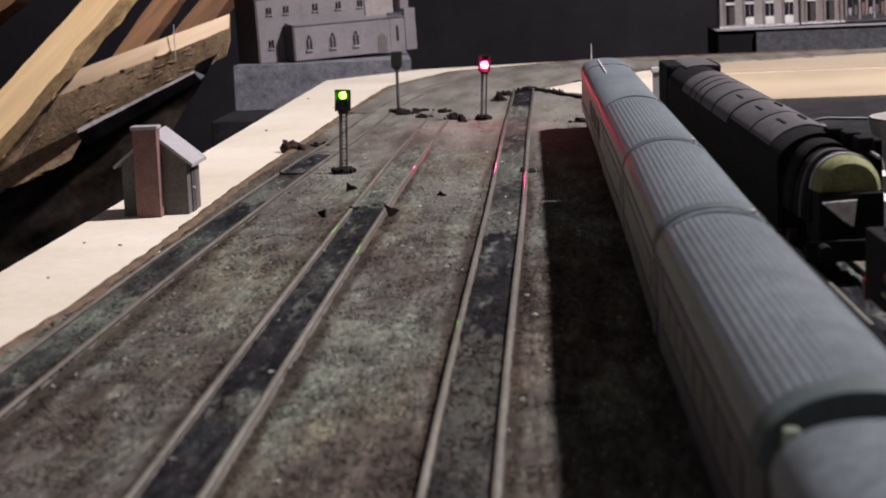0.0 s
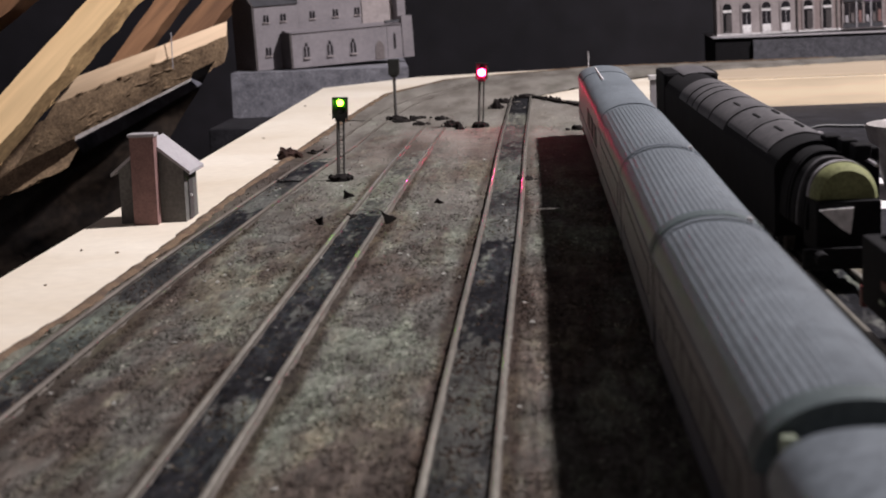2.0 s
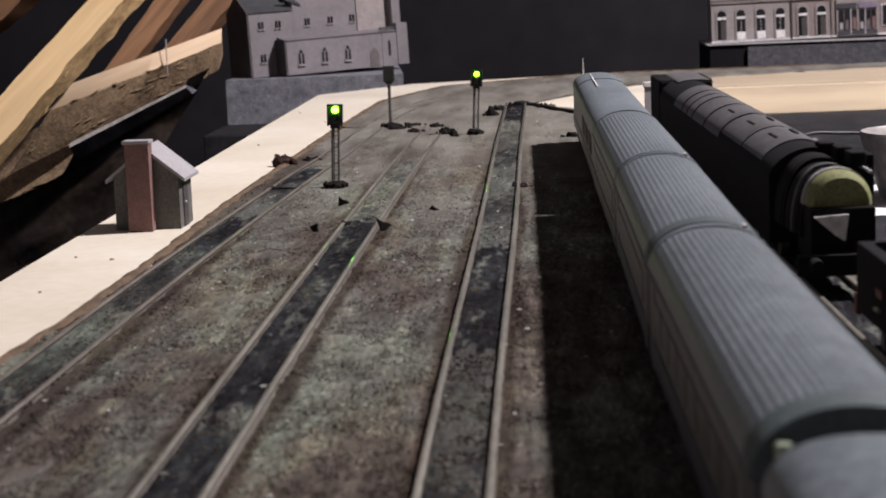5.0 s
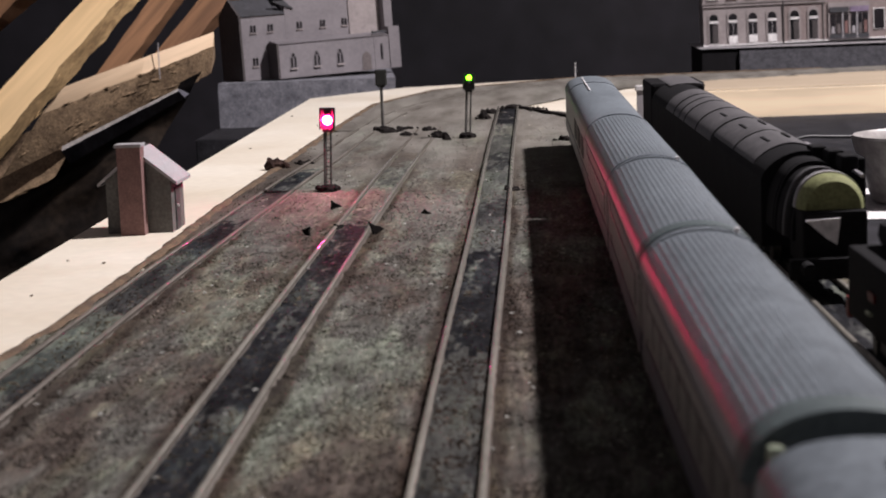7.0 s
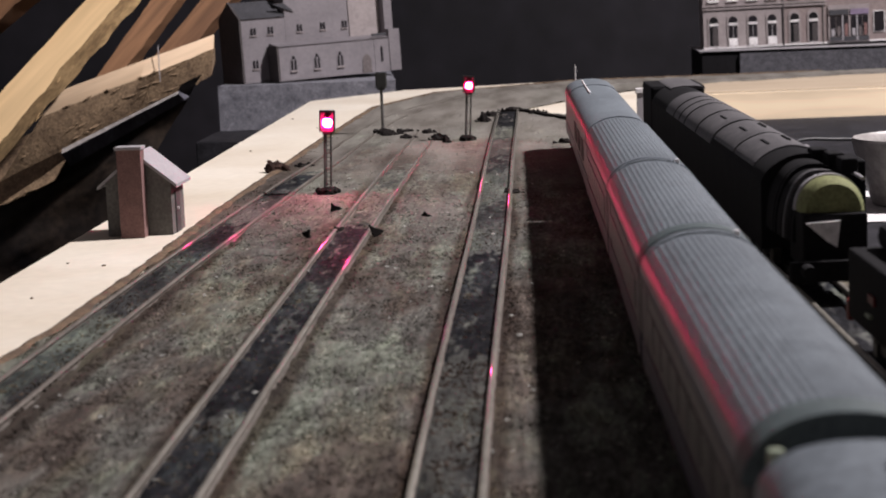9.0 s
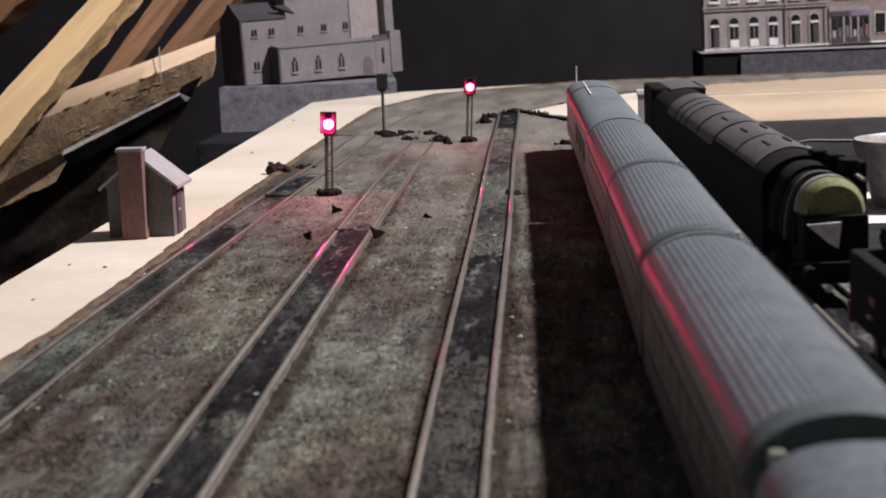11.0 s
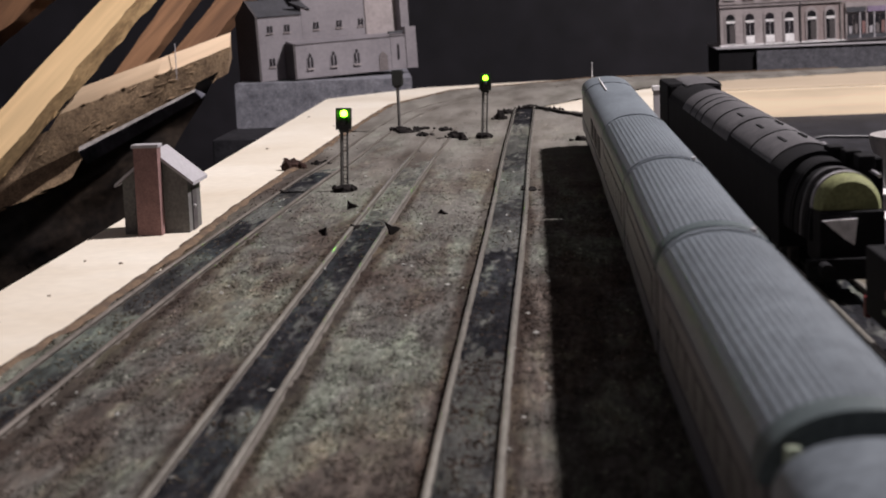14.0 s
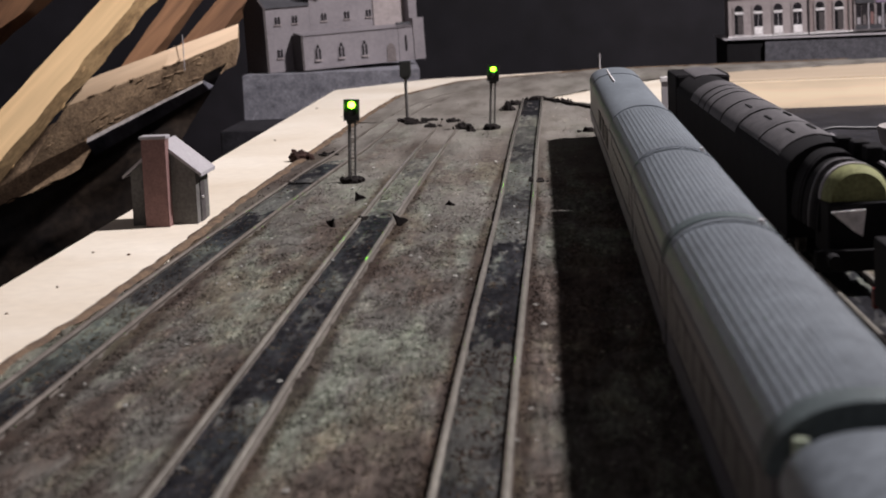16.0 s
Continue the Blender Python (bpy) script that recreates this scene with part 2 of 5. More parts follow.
M = {
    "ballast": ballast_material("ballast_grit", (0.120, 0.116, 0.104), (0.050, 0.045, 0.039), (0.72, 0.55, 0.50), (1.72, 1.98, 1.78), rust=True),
    "infill": ballast_material("oily_infill", (0.026, 0.026, 0.029), (0.007, 0.007, 0.009), (0.6, 0.6, 0.6), (2.4, 2.8, 2.6), 0.04, spec=0.04),
    "infill_mid": ballast_material("dirty_infill", (0.058, 0.058, 0.058), (0.015, 0.015, 0.016), (0.6, 0.6, 0.6), (1.6, 1.85, 1.65), 0.04, spec=0.06),
    "infill_pale": ballast_material("dusty_infill", (0.100, 0.102, 0.094), (0.034, 0.034, 0.033), (0.6, 0.58, 0.56), (1.35, 1.5, 1.34), 0.02),
    "infill_dust": ballast_material("grey_green_infill", (0.165, 0.168, 0.150), (0.085, 0.086, 0.078), (0.7, 0.66, 0.62), (1.15, 1.25, 1.14)),
    "terrace": mat("printed_pale_stone", (0.29, 0.255, 0.252), (0.225, 0.195, 0.196), 30, 0.8, fine=260, speck=(0.88, 1.1)),
    "terrace_brown": mat("printed_brown_stone", (0.235, 0.19, 0.182), (0.18, 0.142, 0.138), 30, 0.8, fine=260, speck=(0.85, 1.12)),
    "stone": grains("ballast_stone"),
    "rail": mat("painted_rail", (0.125, 0.11, 0.094), (0.075, 0.064, 0.055), 80, 0.45, bump=0.2, stretch=(1, 0.2, 1)),
    "railtop": mat("worn_rail_head", (0.40, 0.38, 0.33), (0.25, 0.232, 0.20), 120, 0.4, metal=0.2, stretch=(1, 0.1, 1), coat=1.0),
    "dull_head": mat("rusty_rail_head", (0.20, 0.175, 0.15), (0.13, 0.112, 0.096), 90, 0.5, stretch=(1, 0.15, 1), coat=0.6),
    "board": mat("cream_board", (0.74, 0.685, 0.59), (0.63, 0.555, 0.445), 7, 0.55, bump=0.04, bscale=60, fine=160, speck=(0.95, 1.04)),
    "creamboard": mat("raw_ply", (0.90, 0.73, 0.52), (0.88, 0.71, 0.50), 5, 0.6, stretch=(0.15, 1, 1)),
    "tanply": mat("bare_ply_top", (0.47, 0.385, 0.285), (0.38, 0.30, 0.215), 22, 0.65, stretch=(0.12, 1, 1), speck=(0.9, 1.06)),
    "stonestrip": mat("speckled_stone_paper", (0.085, 0.083, 0.095), (0.04, 0.04, 0.048), 160, 0.85, bump=0.5, bscale=400, speck=(0.6, 1.5)),
    "mauve": mat("mauve_card", (0.22, 0.17, 0.25), (0.17, 0.13, 0.2), 60, 0.7),
    "chip": mat("pale_chip", (0.42, 0.42, 0.39), (0.25, 0.25, 0.23), 200, 0.9, island=0.4),
    "plastic": mat("black_polythene", (0.030, 0.021, 0.015), (0.005, 0.005, 0.006), 14, 0.45, spec=0.35, speck=(0.5, 1.6)),
    "dark": mat("dark_paint", (0.03, 0.03, 0.035), (0.018, 0.018, 0.02), 6, 0.7),
    "wall": mat("dark_sheeting", (0.0125, 0.0112, 0.0150), (0.0075, 0.007, 0.0098), 3, 0.6, bump=0.4, bscale=20, spec=0.3),
    "room": mat("attic_lining", (0.62, 0.58, 0.585), (0.54, 0.505, 0.51), 3, 0.8),
    "ceiling": mat("attic_roof_lining", (0.33, 0.31, 0.325), (0.26, 0.244, 0.256), 3, 0.8),
    "stonewall": mat("stone_paper", (0.23, 0.23, 0.26), (0.11, 0.11, 0.13), 70, 0.8, bump=0.5, bscale=220),
    "stonedark": mat("dark_stone_paper", (0.024, 0.023, 0.028), (0.005, 0.005, 0.007), 60, 0.85, spec=0.25, bump=0.5, bscale=250),
    "rafter": mat("rafter_pine", (0.665, 0.465, 0.245), (0.56, 0.375, 0.185), 26, 0.7, bump=0.15, bscale=120, stretch=(1, 0.07, 0.07), lean=42.5, fine=110, speck=(0.85, 1.1)),
    "brace": mat("brace_pine", (0.63, 0.47, 0.32), (0.54, 0.385, 0.245), 26, 0.7, bump=0.15, bscale=120, stretch=(1, 0.06, 0.06), lean=69, speck=(0.88, 1.1)),
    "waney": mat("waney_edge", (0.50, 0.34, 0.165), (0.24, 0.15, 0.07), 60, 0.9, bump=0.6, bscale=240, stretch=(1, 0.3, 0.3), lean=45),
    "rafterold": mat("old_rafter", (0.27, 0.138, 0.068), (0.15, 0.073, 0.038), 26, 0.75, bump=0.5, bscale=90, stretch=(1, 0.06, 0.06), lean=42),
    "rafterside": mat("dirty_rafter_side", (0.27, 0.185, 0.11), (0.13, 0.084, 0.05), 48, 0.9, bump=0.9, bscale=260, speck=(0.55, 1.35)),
    "church": mat("printed_stone", (0.195, 0.178, 0.190), (0.148, 0.135, 0.146), 30, 0.8, fine=300, speck=(0.9, 1.08)),
    # shade of the church end walls put into the tone; also dark doors, drainpipe
    "churchdark": mat("shade_toned_stone_and_fittings", (0.06, 0.05, 0.052), (0.042, 0.036, 0.036), 40, 0.8),
    "slate": mat("printed_slate", (0.05, 0.05, 0.058), (0.03, 0.03, 0.035), 60, 0.75),
    "window": mat("printed_glass", (0.020, 0.017, 0.019), (0.010, 0.009, 0.012), 50, 0.5, spec=0.15),
    "coachglass": mat("coach_glass", (0.095, 0.088, 0.086), (0.07, 0.065, 0.064), 50, 0.3),
    "doorway": mat("printed_doorway", (0.125, 0.105, 0.105), (0.095, 0.08, 0.08), 60, 0.8),
    "white": mat("white_card", (0.72, 0.70, 0.70), (0.6, 0.58, 0.58), 40, 0.7),
    "brick": mat("printed_brick", (0.205, 0.112, 0.104), (0.15, 0.08, 0.075), 160, 0.8),
    "hut": mat("grey_card_wall", (0.13, 0.125, 0.12), (0.09, 0.085, 0.08), 70, 0.8),
    "hutroof": mat("pale_slate_card", (0.33, 0.315, 0.33), (0.28, 0.265, 0.28), 60, 0.75, speck=(0.9, 1.1)),
    "roof": mat("grey_roof_plastic", (0.172, 0.196, 0.220), (0.134, 0.153, 0.173), 35, 0.40, bump=0.1, fine=500),
    "side": mat("coach_side_grey", (0.13, 0.12, 0.12), (0.10, 0.093, 0.093), 40, 0.35),
    "sidelow": mat("coach_side_blue", (0.03, 0.035, 0.06), (0.02, 0.024, 0.045), 40, 0.35),
    "black": mat("black_plastic", (0.016, 0.016, 0.018), (0.009, 0.009, 0.011), 90, 0.5),
    "soot": mat("sooty_black", (0.010, 0.0095, 0.011), (0.006, 0.0055, 0.0065), 60, 0.85, spec=0.15),
    "plate": mat("signal_face", (0.035, 0.035, 0.035), (0.025, 0.025, 0.025), 200, 0.5),
    "gangway": mat("gangway_rubber", (0.078, 0.102, 0.106), (0.056, 0.075, 0.079), 90, 0.6),
    "pale": mat("pale_plastic", (0.44, 0.50, 0.37), (0.34, 0.39, 0.28), 90, 0.5),
    "steel": mat("dull_wheel_steel", (0.2, 0.19, 0.18), (0.12, 0.11, 0.10), 120, 0.4, metal=0.8),
    "panel": mat("weathered_roof_panel", (0.092, 0.087, 0.092), (0.058, 0.055, 0.059), 40, 0.65),
    "yellow": mat("warning_yellow", (0.215, 0.225, 0.105), (0.165, 0.175, 0.08), 90, 0.75, spec=0.25),
    "red": mat("buffer_red", (0.16, 0.014, 0.014), (0.11, 0.01, 0.01), 90, 0.5),
    "mug": mat("white_glaze", (0.34, 0.32, 0.31), (0.29, 0.27, 0.26), 20, 0.4),
    "signal": mat("signal_black", (0.02, 0.022, 0.02), (0.012, 0.013, 0.012), 200, 0.45),
    "post": mat("signal_post_grey", (0.13, 0.125, 0.12), (0.08, 0.075, 0.07), 200, 0.5, metal=0.3),
    "earth": mat("brown_edge_scatter", (0.15, 0.098, 0.058), (0.07, 0.044, 0.028), 70, 0.95, bump=0.8, bscale=500),
    # bluish sheen of the dark plastic put into this base colour
    "feltunder": mat("sheen_toned_membrane", (0.12, 0.12, 0.145), (0.025, 0.025, 0.032), 30, 0.4, bump=0.6, bscale=70, stretch=(1, 0.5, 0.5)),
    "felt": mat("grey_felt", (0.52, 0.49, 0.47), (0.26, 0.24, 0.235), 26, 0.9, bump=0.5),
    "clump": mat("dark_scatter", (0.018, 0.015, 0.014), (0.008, 0.007, 0.007), 300, 0.95, island=0.5, spec=0.1),
    "green_lamp": glow("green_led", (0.16, 1.0, 0.01), 60.0),
    "brown_clump": mat("brown_scatter", (0.052, 0.030, 0.025), (0.014, 0.009, 0.008), 240, 0.95, island=0.4, spec=0.1),
    "far_green_lamp": glow("far_green_led", (0.16, 1.0, 0.01), 22.0),
    "red_lamp": glow("red_led", (1.0, 0.012, 0.12), 950.0),
    "far_red_lamp": glow("far_red_led", (1.0, 0.012, 0.085), 320.0),
}


# ---- builders ----
def box(bm, x0, x1, y0, y1, z0, z1, bevel=0.0, m=None):
    r = bmesh.ops.create_cube(bm, size=1.0)
    t = Matrix.Translation(((x0 + x1) / 2, (y0 + y1) / 2, (z0 + z1) / 2)) @ Matrix.Diagonal((x1 - x0, y1 - y0, z1 - z0, 1))
    bmesh.ops.transform(bm, matrix=(m or Matrix()) @ t, verts=r["verts"])
    if bevel:
        es = list({e for v in r["verts"] for e in v.link_edges})
        bmesh.ops.bevel(bm, geom=es, offset=bevel, segments=2, affect="EDGES", profile=0.6)
    return bm


def cyl(bm, a, b, r, r2=None, n=14):
    a, b = Vector(a), Vector(b)
    d = b - a
    m = Matrix.Translation((a + b) / 2) @ d.to_track_quat("Z", "Y").to_matrix().to_4x4()
    bmesh.ops.create_cone(bm, cap_ends=True, segments=n, radius1=r, radius2=r if r2 is None else r2, depth=d.length, matrix=m)
    return bm


def prism(bm, outline, place, a, b):
    """Closes the flat outline into a solid from a to b; place(u, v, w) gives the point."""
    lo = [bm.verts.new(place(u, v, a)) for u, v in outline]
    hi = [bm.verts.new(place(u, v, b)) for u, v in outline]
    bm.faces.new(lo), bm.faces.new(hi[::-1])
    for i in range(len(outline)):
        j = (i + 1) % len(outline)
        bm.faces.new((lo[j], lo[i], hi[i], hi[j]))
    bmesh.ops.recalc_face_normals(bm, faces=bm.faces)
    return bm


def along_y(u, v, w):
    return (u, w, v)


def along_x(u, v, w):
    return (w, u, v)


def along_z(u, v, w):
    return (u, v, w)


def sweep(bm, profile, path):
    """A profile (side, height) carried along a level path."""
    rings = []
    for i, p in enumerate(path):
        q0, q1 = Vector(path[max(0, i - 1)]), Vector(path[min(len(path) - 1, i + 1)])
        d = (q1 - q0).normalized()
        s = Vector((d.y, -d.x, 0)).normalized()
        rings.append([bm.verts.new(Vector(p) + s * u + Vector((0, 0, v))) for u, v in profile])
    n = len(profile)
    for a, b in zip(rings, rings[1:]):
        for i in range(n):
            bm.faces.new((a[i], a[(i + 1) % n], b[(i + 1) % n], b[i]))
    bm.faces.new(rings[0]), bm.faces.new(rings[-1][::-1])
    bmesh.ops.recalc_face_normals(bm, faces=bm.faces)
    return bm


def part(name, bm, material, parent=None, label="", smooth=False):
    me = bpy.data.meshes.new(name)
    bm.to_mesh(me)
    bm.free()
    for mm in material if isinstance(material, (list, tuple)) else (material,):
        me.materials.append(mm)
    if smooth:
        me.shade_smooth()
        me.set_sharp_from_angle(angle=radians(40))
    ob = new(name, me)
    ob.parent = parent
    return tagged(ob, label)


def thing(name, at=(0, 0, 0), rz=0.0, tilt=(0.0, 0.0)):
    ob = new(name)
    ob.empty_display_size = 0.01
    ob.matrix_basis = pose(*at, tilt[0], tilt[1], rz)
    return ob


def sheet(name, verts, faces, material, parent=None):
    me = bpy.data.meshes.new(name)
    me.from_pydata(verts, [], faces)
    me.materials.append(material)
    ob = new(name, me)
    ob.parent = parent
    return ob


def bm_():
    return bmesh.new()


def inside(px, py, poly):
    hit = np.zeros(px.shape, bool)
    for (x0, y0), (x1, y1) in zip(poly, poly[1:] + poly[:1]):
        c = ((y0 > py) != (y1 > py)) & (px < (x1 - x0) * (py - y0) / ((y1 - y0) or 1e-9) + x0)
        hit ^= c
    return hit


# ---- the room ----
def room():
    floor = part("floor", box(bm_(), -2.2, 2.6, -1.6, 3.2, -1.0, -0.9), M["soot"])
    tagged(floor, "dark boarded attic floor under the layout", "floor", kind="structure")
    for nm, dims in (("wall_north", (-2.2, 2.6, 2.75, 2.85, -0.9, 1.9)), ("wall_south", (-2.2, 2.6, -1.6, -1.5, -0.9, 1.9)),
                     ("wall_west", (-2.2, -2.1, -1.5, 2.75, -0.9, 1.9)), ("wall_east", (2.5, 2.6, -1.5, 2.75, -0.9, 1.9))):
        w = part(nm, box(bm_(), *dims), {"wall_north": M["wall"], "wall_west": M["ceiling"]}.get(nm, M["room"]))
        tagged(w, {"wall_north": "near-black sheeting lining the attic wall", "wall_west": "dull grey lining of the attic wall"}.get(nm, "plain pale lining of the attic wall"), "wall", kind="structure")
    c = part("ceiling", box(bm_(), -2.2, 2.6, -1.6, 2.85, 1.9, 2.0), M["ceiling"])
    tagged(c, "dark lining between the attic rafters", "ceiling", kind="structure")


def sheeting():
    """Black polythene hanging in folds below the roof timbers."""
    nx, nz = 150, 60
    vs, fs = [], []
    for i in range(nx + 1):
        k = i / nx
        for j in range(nz + 1):
            d = 0.9 * (j / nz) ** 1.6
            edge = -0.326 - 0.062 * min(1.0, d / 0.06) + 0.008 * noise.noise((d * 40, 3.0, 1.0))
            x = -1.2 + (1.2 + edge) * k
            z = 0.036 + 0.459 * (x + 0.319) + 0.004 * noise.noise((x * 30, 1.0, 4.0)) - d
            slant = x * 9 - z * 17
            fold = 0.02 * noise.noise((slant, (x + z) * 4, 2.0)) + 0.011 * noise.noise((slant * 3.1, (x + z) * 9, 5.0))
            vs.append((x, 1.822 + fold + 0.03 * j / nz, z))
    for i in range(nx):
        for j in range(nz):
            a = i * (nz + 1) + j
            fs.append((a, a + nz + 1, a + nz + 2, a + 1))
    ob = sheet("black_sheeting", vs, fs, M["plastic"])
    ob.data.shade_smooth()
    tagged(ob, "black polythene sheeting hanging under the rafters", "sheeting", kind="structure")


def timber(name, upper, lower, under, material, side, label, rough=0.003, bark=False):
    """A sawn timber: two edges of its face and the far edge of its underside, each from end to end."""
    ends = [[Vector(e[k]) for e in (upper, lower, under)] for k in (0, 1)]
    bm = bm_()
    long = (ends[1][1] - ends[0][1]).length
    n = min(260, int(long / 0.0045))
    rings = []
    for i in range(n + 1):
        t = i / n
        a, b, c = (ends[0][k].lerp(ends[1][k], t) for k in range(3))
        d = c + (a - b) + Vector((0, 0.02, 0))
        ring = []
        for k, v in enumerate((a, b, c, d)):
            amp = rough * (0.35, 1.0, 1.2, 0.4)[k]
            j = amp * (noise.noise((t * long * 40, k * 7.3, 3.0)) + 0.5 * noise.noise((t * long * 130, k * 5.1, 5.0)))
            ring.append(bm.verts.new(v + ((b - a) if k < 2 else (c - b)).normalized() * j))
        rings.append(ring)
    for p, q in zip(rings, rings[1:]):
        for i in range(4):
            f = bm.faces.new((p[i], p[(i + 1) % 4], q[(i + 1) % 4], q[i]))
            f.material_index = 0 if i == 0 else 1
    for cap in (rings[0], rings[-1][::-1]):
        bm.faces.new(cap).material_index = 1
    bmesh.ops.recalc_face_normals(bm, faces=bm.faces)
    ob = tagged(part(name, bm, [material, side], smooth=True), label, "rafter")
    if bark:
        # splinters and bark standing off the rough side
        rng = random.Random(int(abs(ends[0][0].x) * 1000))
        sp = bm_()
        ax = (ends[1][1] - ends[0][1]).normalized()
        for i in range(30):
            t, s = rng.uniform(0.05, 0.95), rng.uniform(-0.04, 1.04) if rng.random() < 0.5 else rng.choice((-0.02, 1.0))
            at = ends[0][1].lerp(ends[1][1], t).lerp(ends[0][2].lerp(ends[1][2], t), s) + Vector((0, -0.001, 0))
            ln, w = rng.uniform(0.003, 0.010), rng.uniform(0.0004, 0.0013)
            side_v = Vector((-ax.z, 0, ax.x))
            tilt = side_v * rng.uniform(-0.3, 0.3)
            v = [sp.verts.new(at + (ax + tilt) * ln * a + side_v * w * b + Vector((0, -c, 0))) for a, b, c in ((-1, 0, 0), (0, 1, 0), (1, 0, 0), (0, -1, 0), (0, 0, 0.0006))]
            for k in range(4):
                sp.faces.new((v[k], v[(k + 1) % 4], v[4]))
        tagged(part("bark_strip", sp, side, ob, "torn wood fibres along the edge"), kind="stuff")
    return ob


# ---- the baseboard ----
BOARD = [(-0.225, -0.15), (0.14, -0.15), (0.14, 1.7535), (0.85, 1.7535), (0.85, 2.045), (0.04, 2.045), (-0.138, 1.985), (-0.225, 1.86)]
BALLAST = [(-0.182, -0.12), (0.1395, -0.12), (0.1395, 1.46), (0.06, 1.47), (0.02, 1.56), (-0.008, 1.625), (0.035, 1.72), (0.09, 1.815), (0.13, 1.868), (0.19, 1.893),
           (0.25, 1.913), (0.342, 1.95), (0.85, 1.985), (0.85, 2.041), (0.32, 2.036), (0.04, 2.024), (-0.104, 1.9), (-0.15, 1.72), (-0.161, 1.4), (-0.17, 0.97), (-0.17, 0.79), (-0.1725, 0.65), (-0.1775, 0.57)]


def baseboard():
    b = part("baseboard", prism(bm_(), BOARD, along_z, -0.014, -0.001), M["board"])
    tagged(b, "cream painted baseboard edge round the model railway", "baseboard", kind="structure")
    st = part("baseboard_stand", prism(bm_(), [(-0.16, -0.1), (0.8, -0.1), (0.8, 1.98), (0.04, 1.98), (-0.12, 1.92), (-0.16, 1.8)], along_z, -0.9, -0.0405), M["dark"])
    tagged(st, "plain dark stand carrying the railway baseboard", "stand", kind="structure")
    rim = part("baseboard_frame", prism(bm_(), [(-0.16, -0.1), (0.139, -0.1), (0.139, 1.7495), (0.8, 1.7545), (0.8, 1.98), (0.04, 1.98), (-0.12, 1.92), (-0.16, 1.8)], along_z, -0.0404, -0.0142), M["dark"])
    tagged(rim, "dark frame under the railway baseboard", "frame", kind="structure")
    lip = part("board_lip", box(bm_(), 0.1352, 0.1404, -0.15, 1.45, -0.0138, 0.0012, 0.0004), M["stonedark"])
    tagged(lip, "dark stone-paper lip along the upper board", "edging", kind="structure")
    ply = part("plywood_strip", prism(bm_(), [(0.118, 1.754), (0.849, 1.754), (0.849, 2.0), (0.342, 1.962), (0.25, 1.925), (0.19, 1.905), (0.125, 1.878), (0.112, 1.84)], along_z, -0.0009, 0.0001), M["tanply"])
    tagged(ply, "bare tan plywood strip along the board edge", "board", kind="structure")
    low = part("lower_ground", box(bm_(), 0.141, 0.85, -0.15, 1.7535, -0.04, -0.027), M["stonedark"])
    tagged(low, "dark stone-paper lower board beside the tracks", "ground", kind="structure")
    face = part("fascia", box(bm_(), 0.141, 0.85, 1.7495, 1.7532, -0.0269, -0.0015), M["creamboard"])
    tagged(face, "raw cream plywood fascia below the board edge", "fascia", kind="structure")
    # brown scatter along the board's painted edge
    bm = bm_()
    edge = [(-0.1795, 0.3), (-0.1775, 0.57), (-0.1725, 0.65), (-0.17, 0.79), (-0.17, 0.97), (-0.161, 1.4), (-0.15, 1.72), (-0.104, 1.9), (0.04, 2.024), (0.32, 2.036)]
    pts = []
    for (x0, y0), (x1, y1) in zip(edge, edge[1:]):
        n = max(2, int(math.hypot(x1 - x0, y1 - y0) / 0.006))
        pts += [(x0 + (x1 - x0) * i / n, y0 + (y1 - y0) * i / n) for i in range(n)]
    rows = []
    for i, (x, y) in enumerate(pts):
        x2, y2 = pts[min(i + 1, len(pts) - 1)]
        x1, y1 = pts[max(i - 1, 0)]
        d = Vector((x2 - x1, y2 - y1)).normalized()
        o = 0.0025 + 0.003 * noise.noise((x * 60, y * 60, 2.0))
        w = 0.004 + 0.003 * noise.noise((x * 40, y * 40, 8.0))
        rows.append([bm.verts.new((x - d.y * s, y + d.x * s, z)) for s, z in ((o, -0.0008), (o * 0.5, 0.0006), (-w * 0.5, 0.0013), (-w, 0.0004))])
    for r0, r1 in zip(rows, rows[1:]):
        for i in range(3):
            bm.faces.new((r0[i], r1[i], r1[i + 1], r0[i + 1]))
    e = part("scatter_edge", bm, M["earth"], smooth=True)
    tagged(e, "brown earth scatter along the board edge", "scatter", kind="stuff")


def board_crumbs():
    """Dark crumbs and pale smears left on the cream board."""
    rng = random.Random(21)
    for x, y, r in ((-0.2105, 0.62, 0.0008), (-0.2045, 0.655, 0.0006), (-0.2005, 0.71, 0.0007), (-0.2085, 0.80, 0.0006), (-0.190, 0.79, 0.0009), (-0.205, 1.32, 0.0008), (-0.213, 1.62, 0.001), (-0.178, 1.51, 0.0007)):
        bm = bm_()
        bmesh.ops.create_icosphere(bm, subdivisions=2, radius=r)
        for v in bm.verts:
            v.co *= 1 + 0.35 * noise.noise(v.co * 900 + Vector((x * 70, y * 70, 0)))
            v.co.z *= 0.6
        ob = part("crumb", bm, M["earth"])
        ob.matrix_basis = pose(x, y, -0.0008, 0, 0, rng.uniform(0, 180))
        tagged(ob, "dark crumb of scatter on cream board", "crumb", group="crumbs on the board")


def ground_height(x, y):
    return 0.0006 * noise.noise((x * 160, y * 160, 0.3)) + 0.0007 * noise.noise((x * 45, y * 45, 4.0))


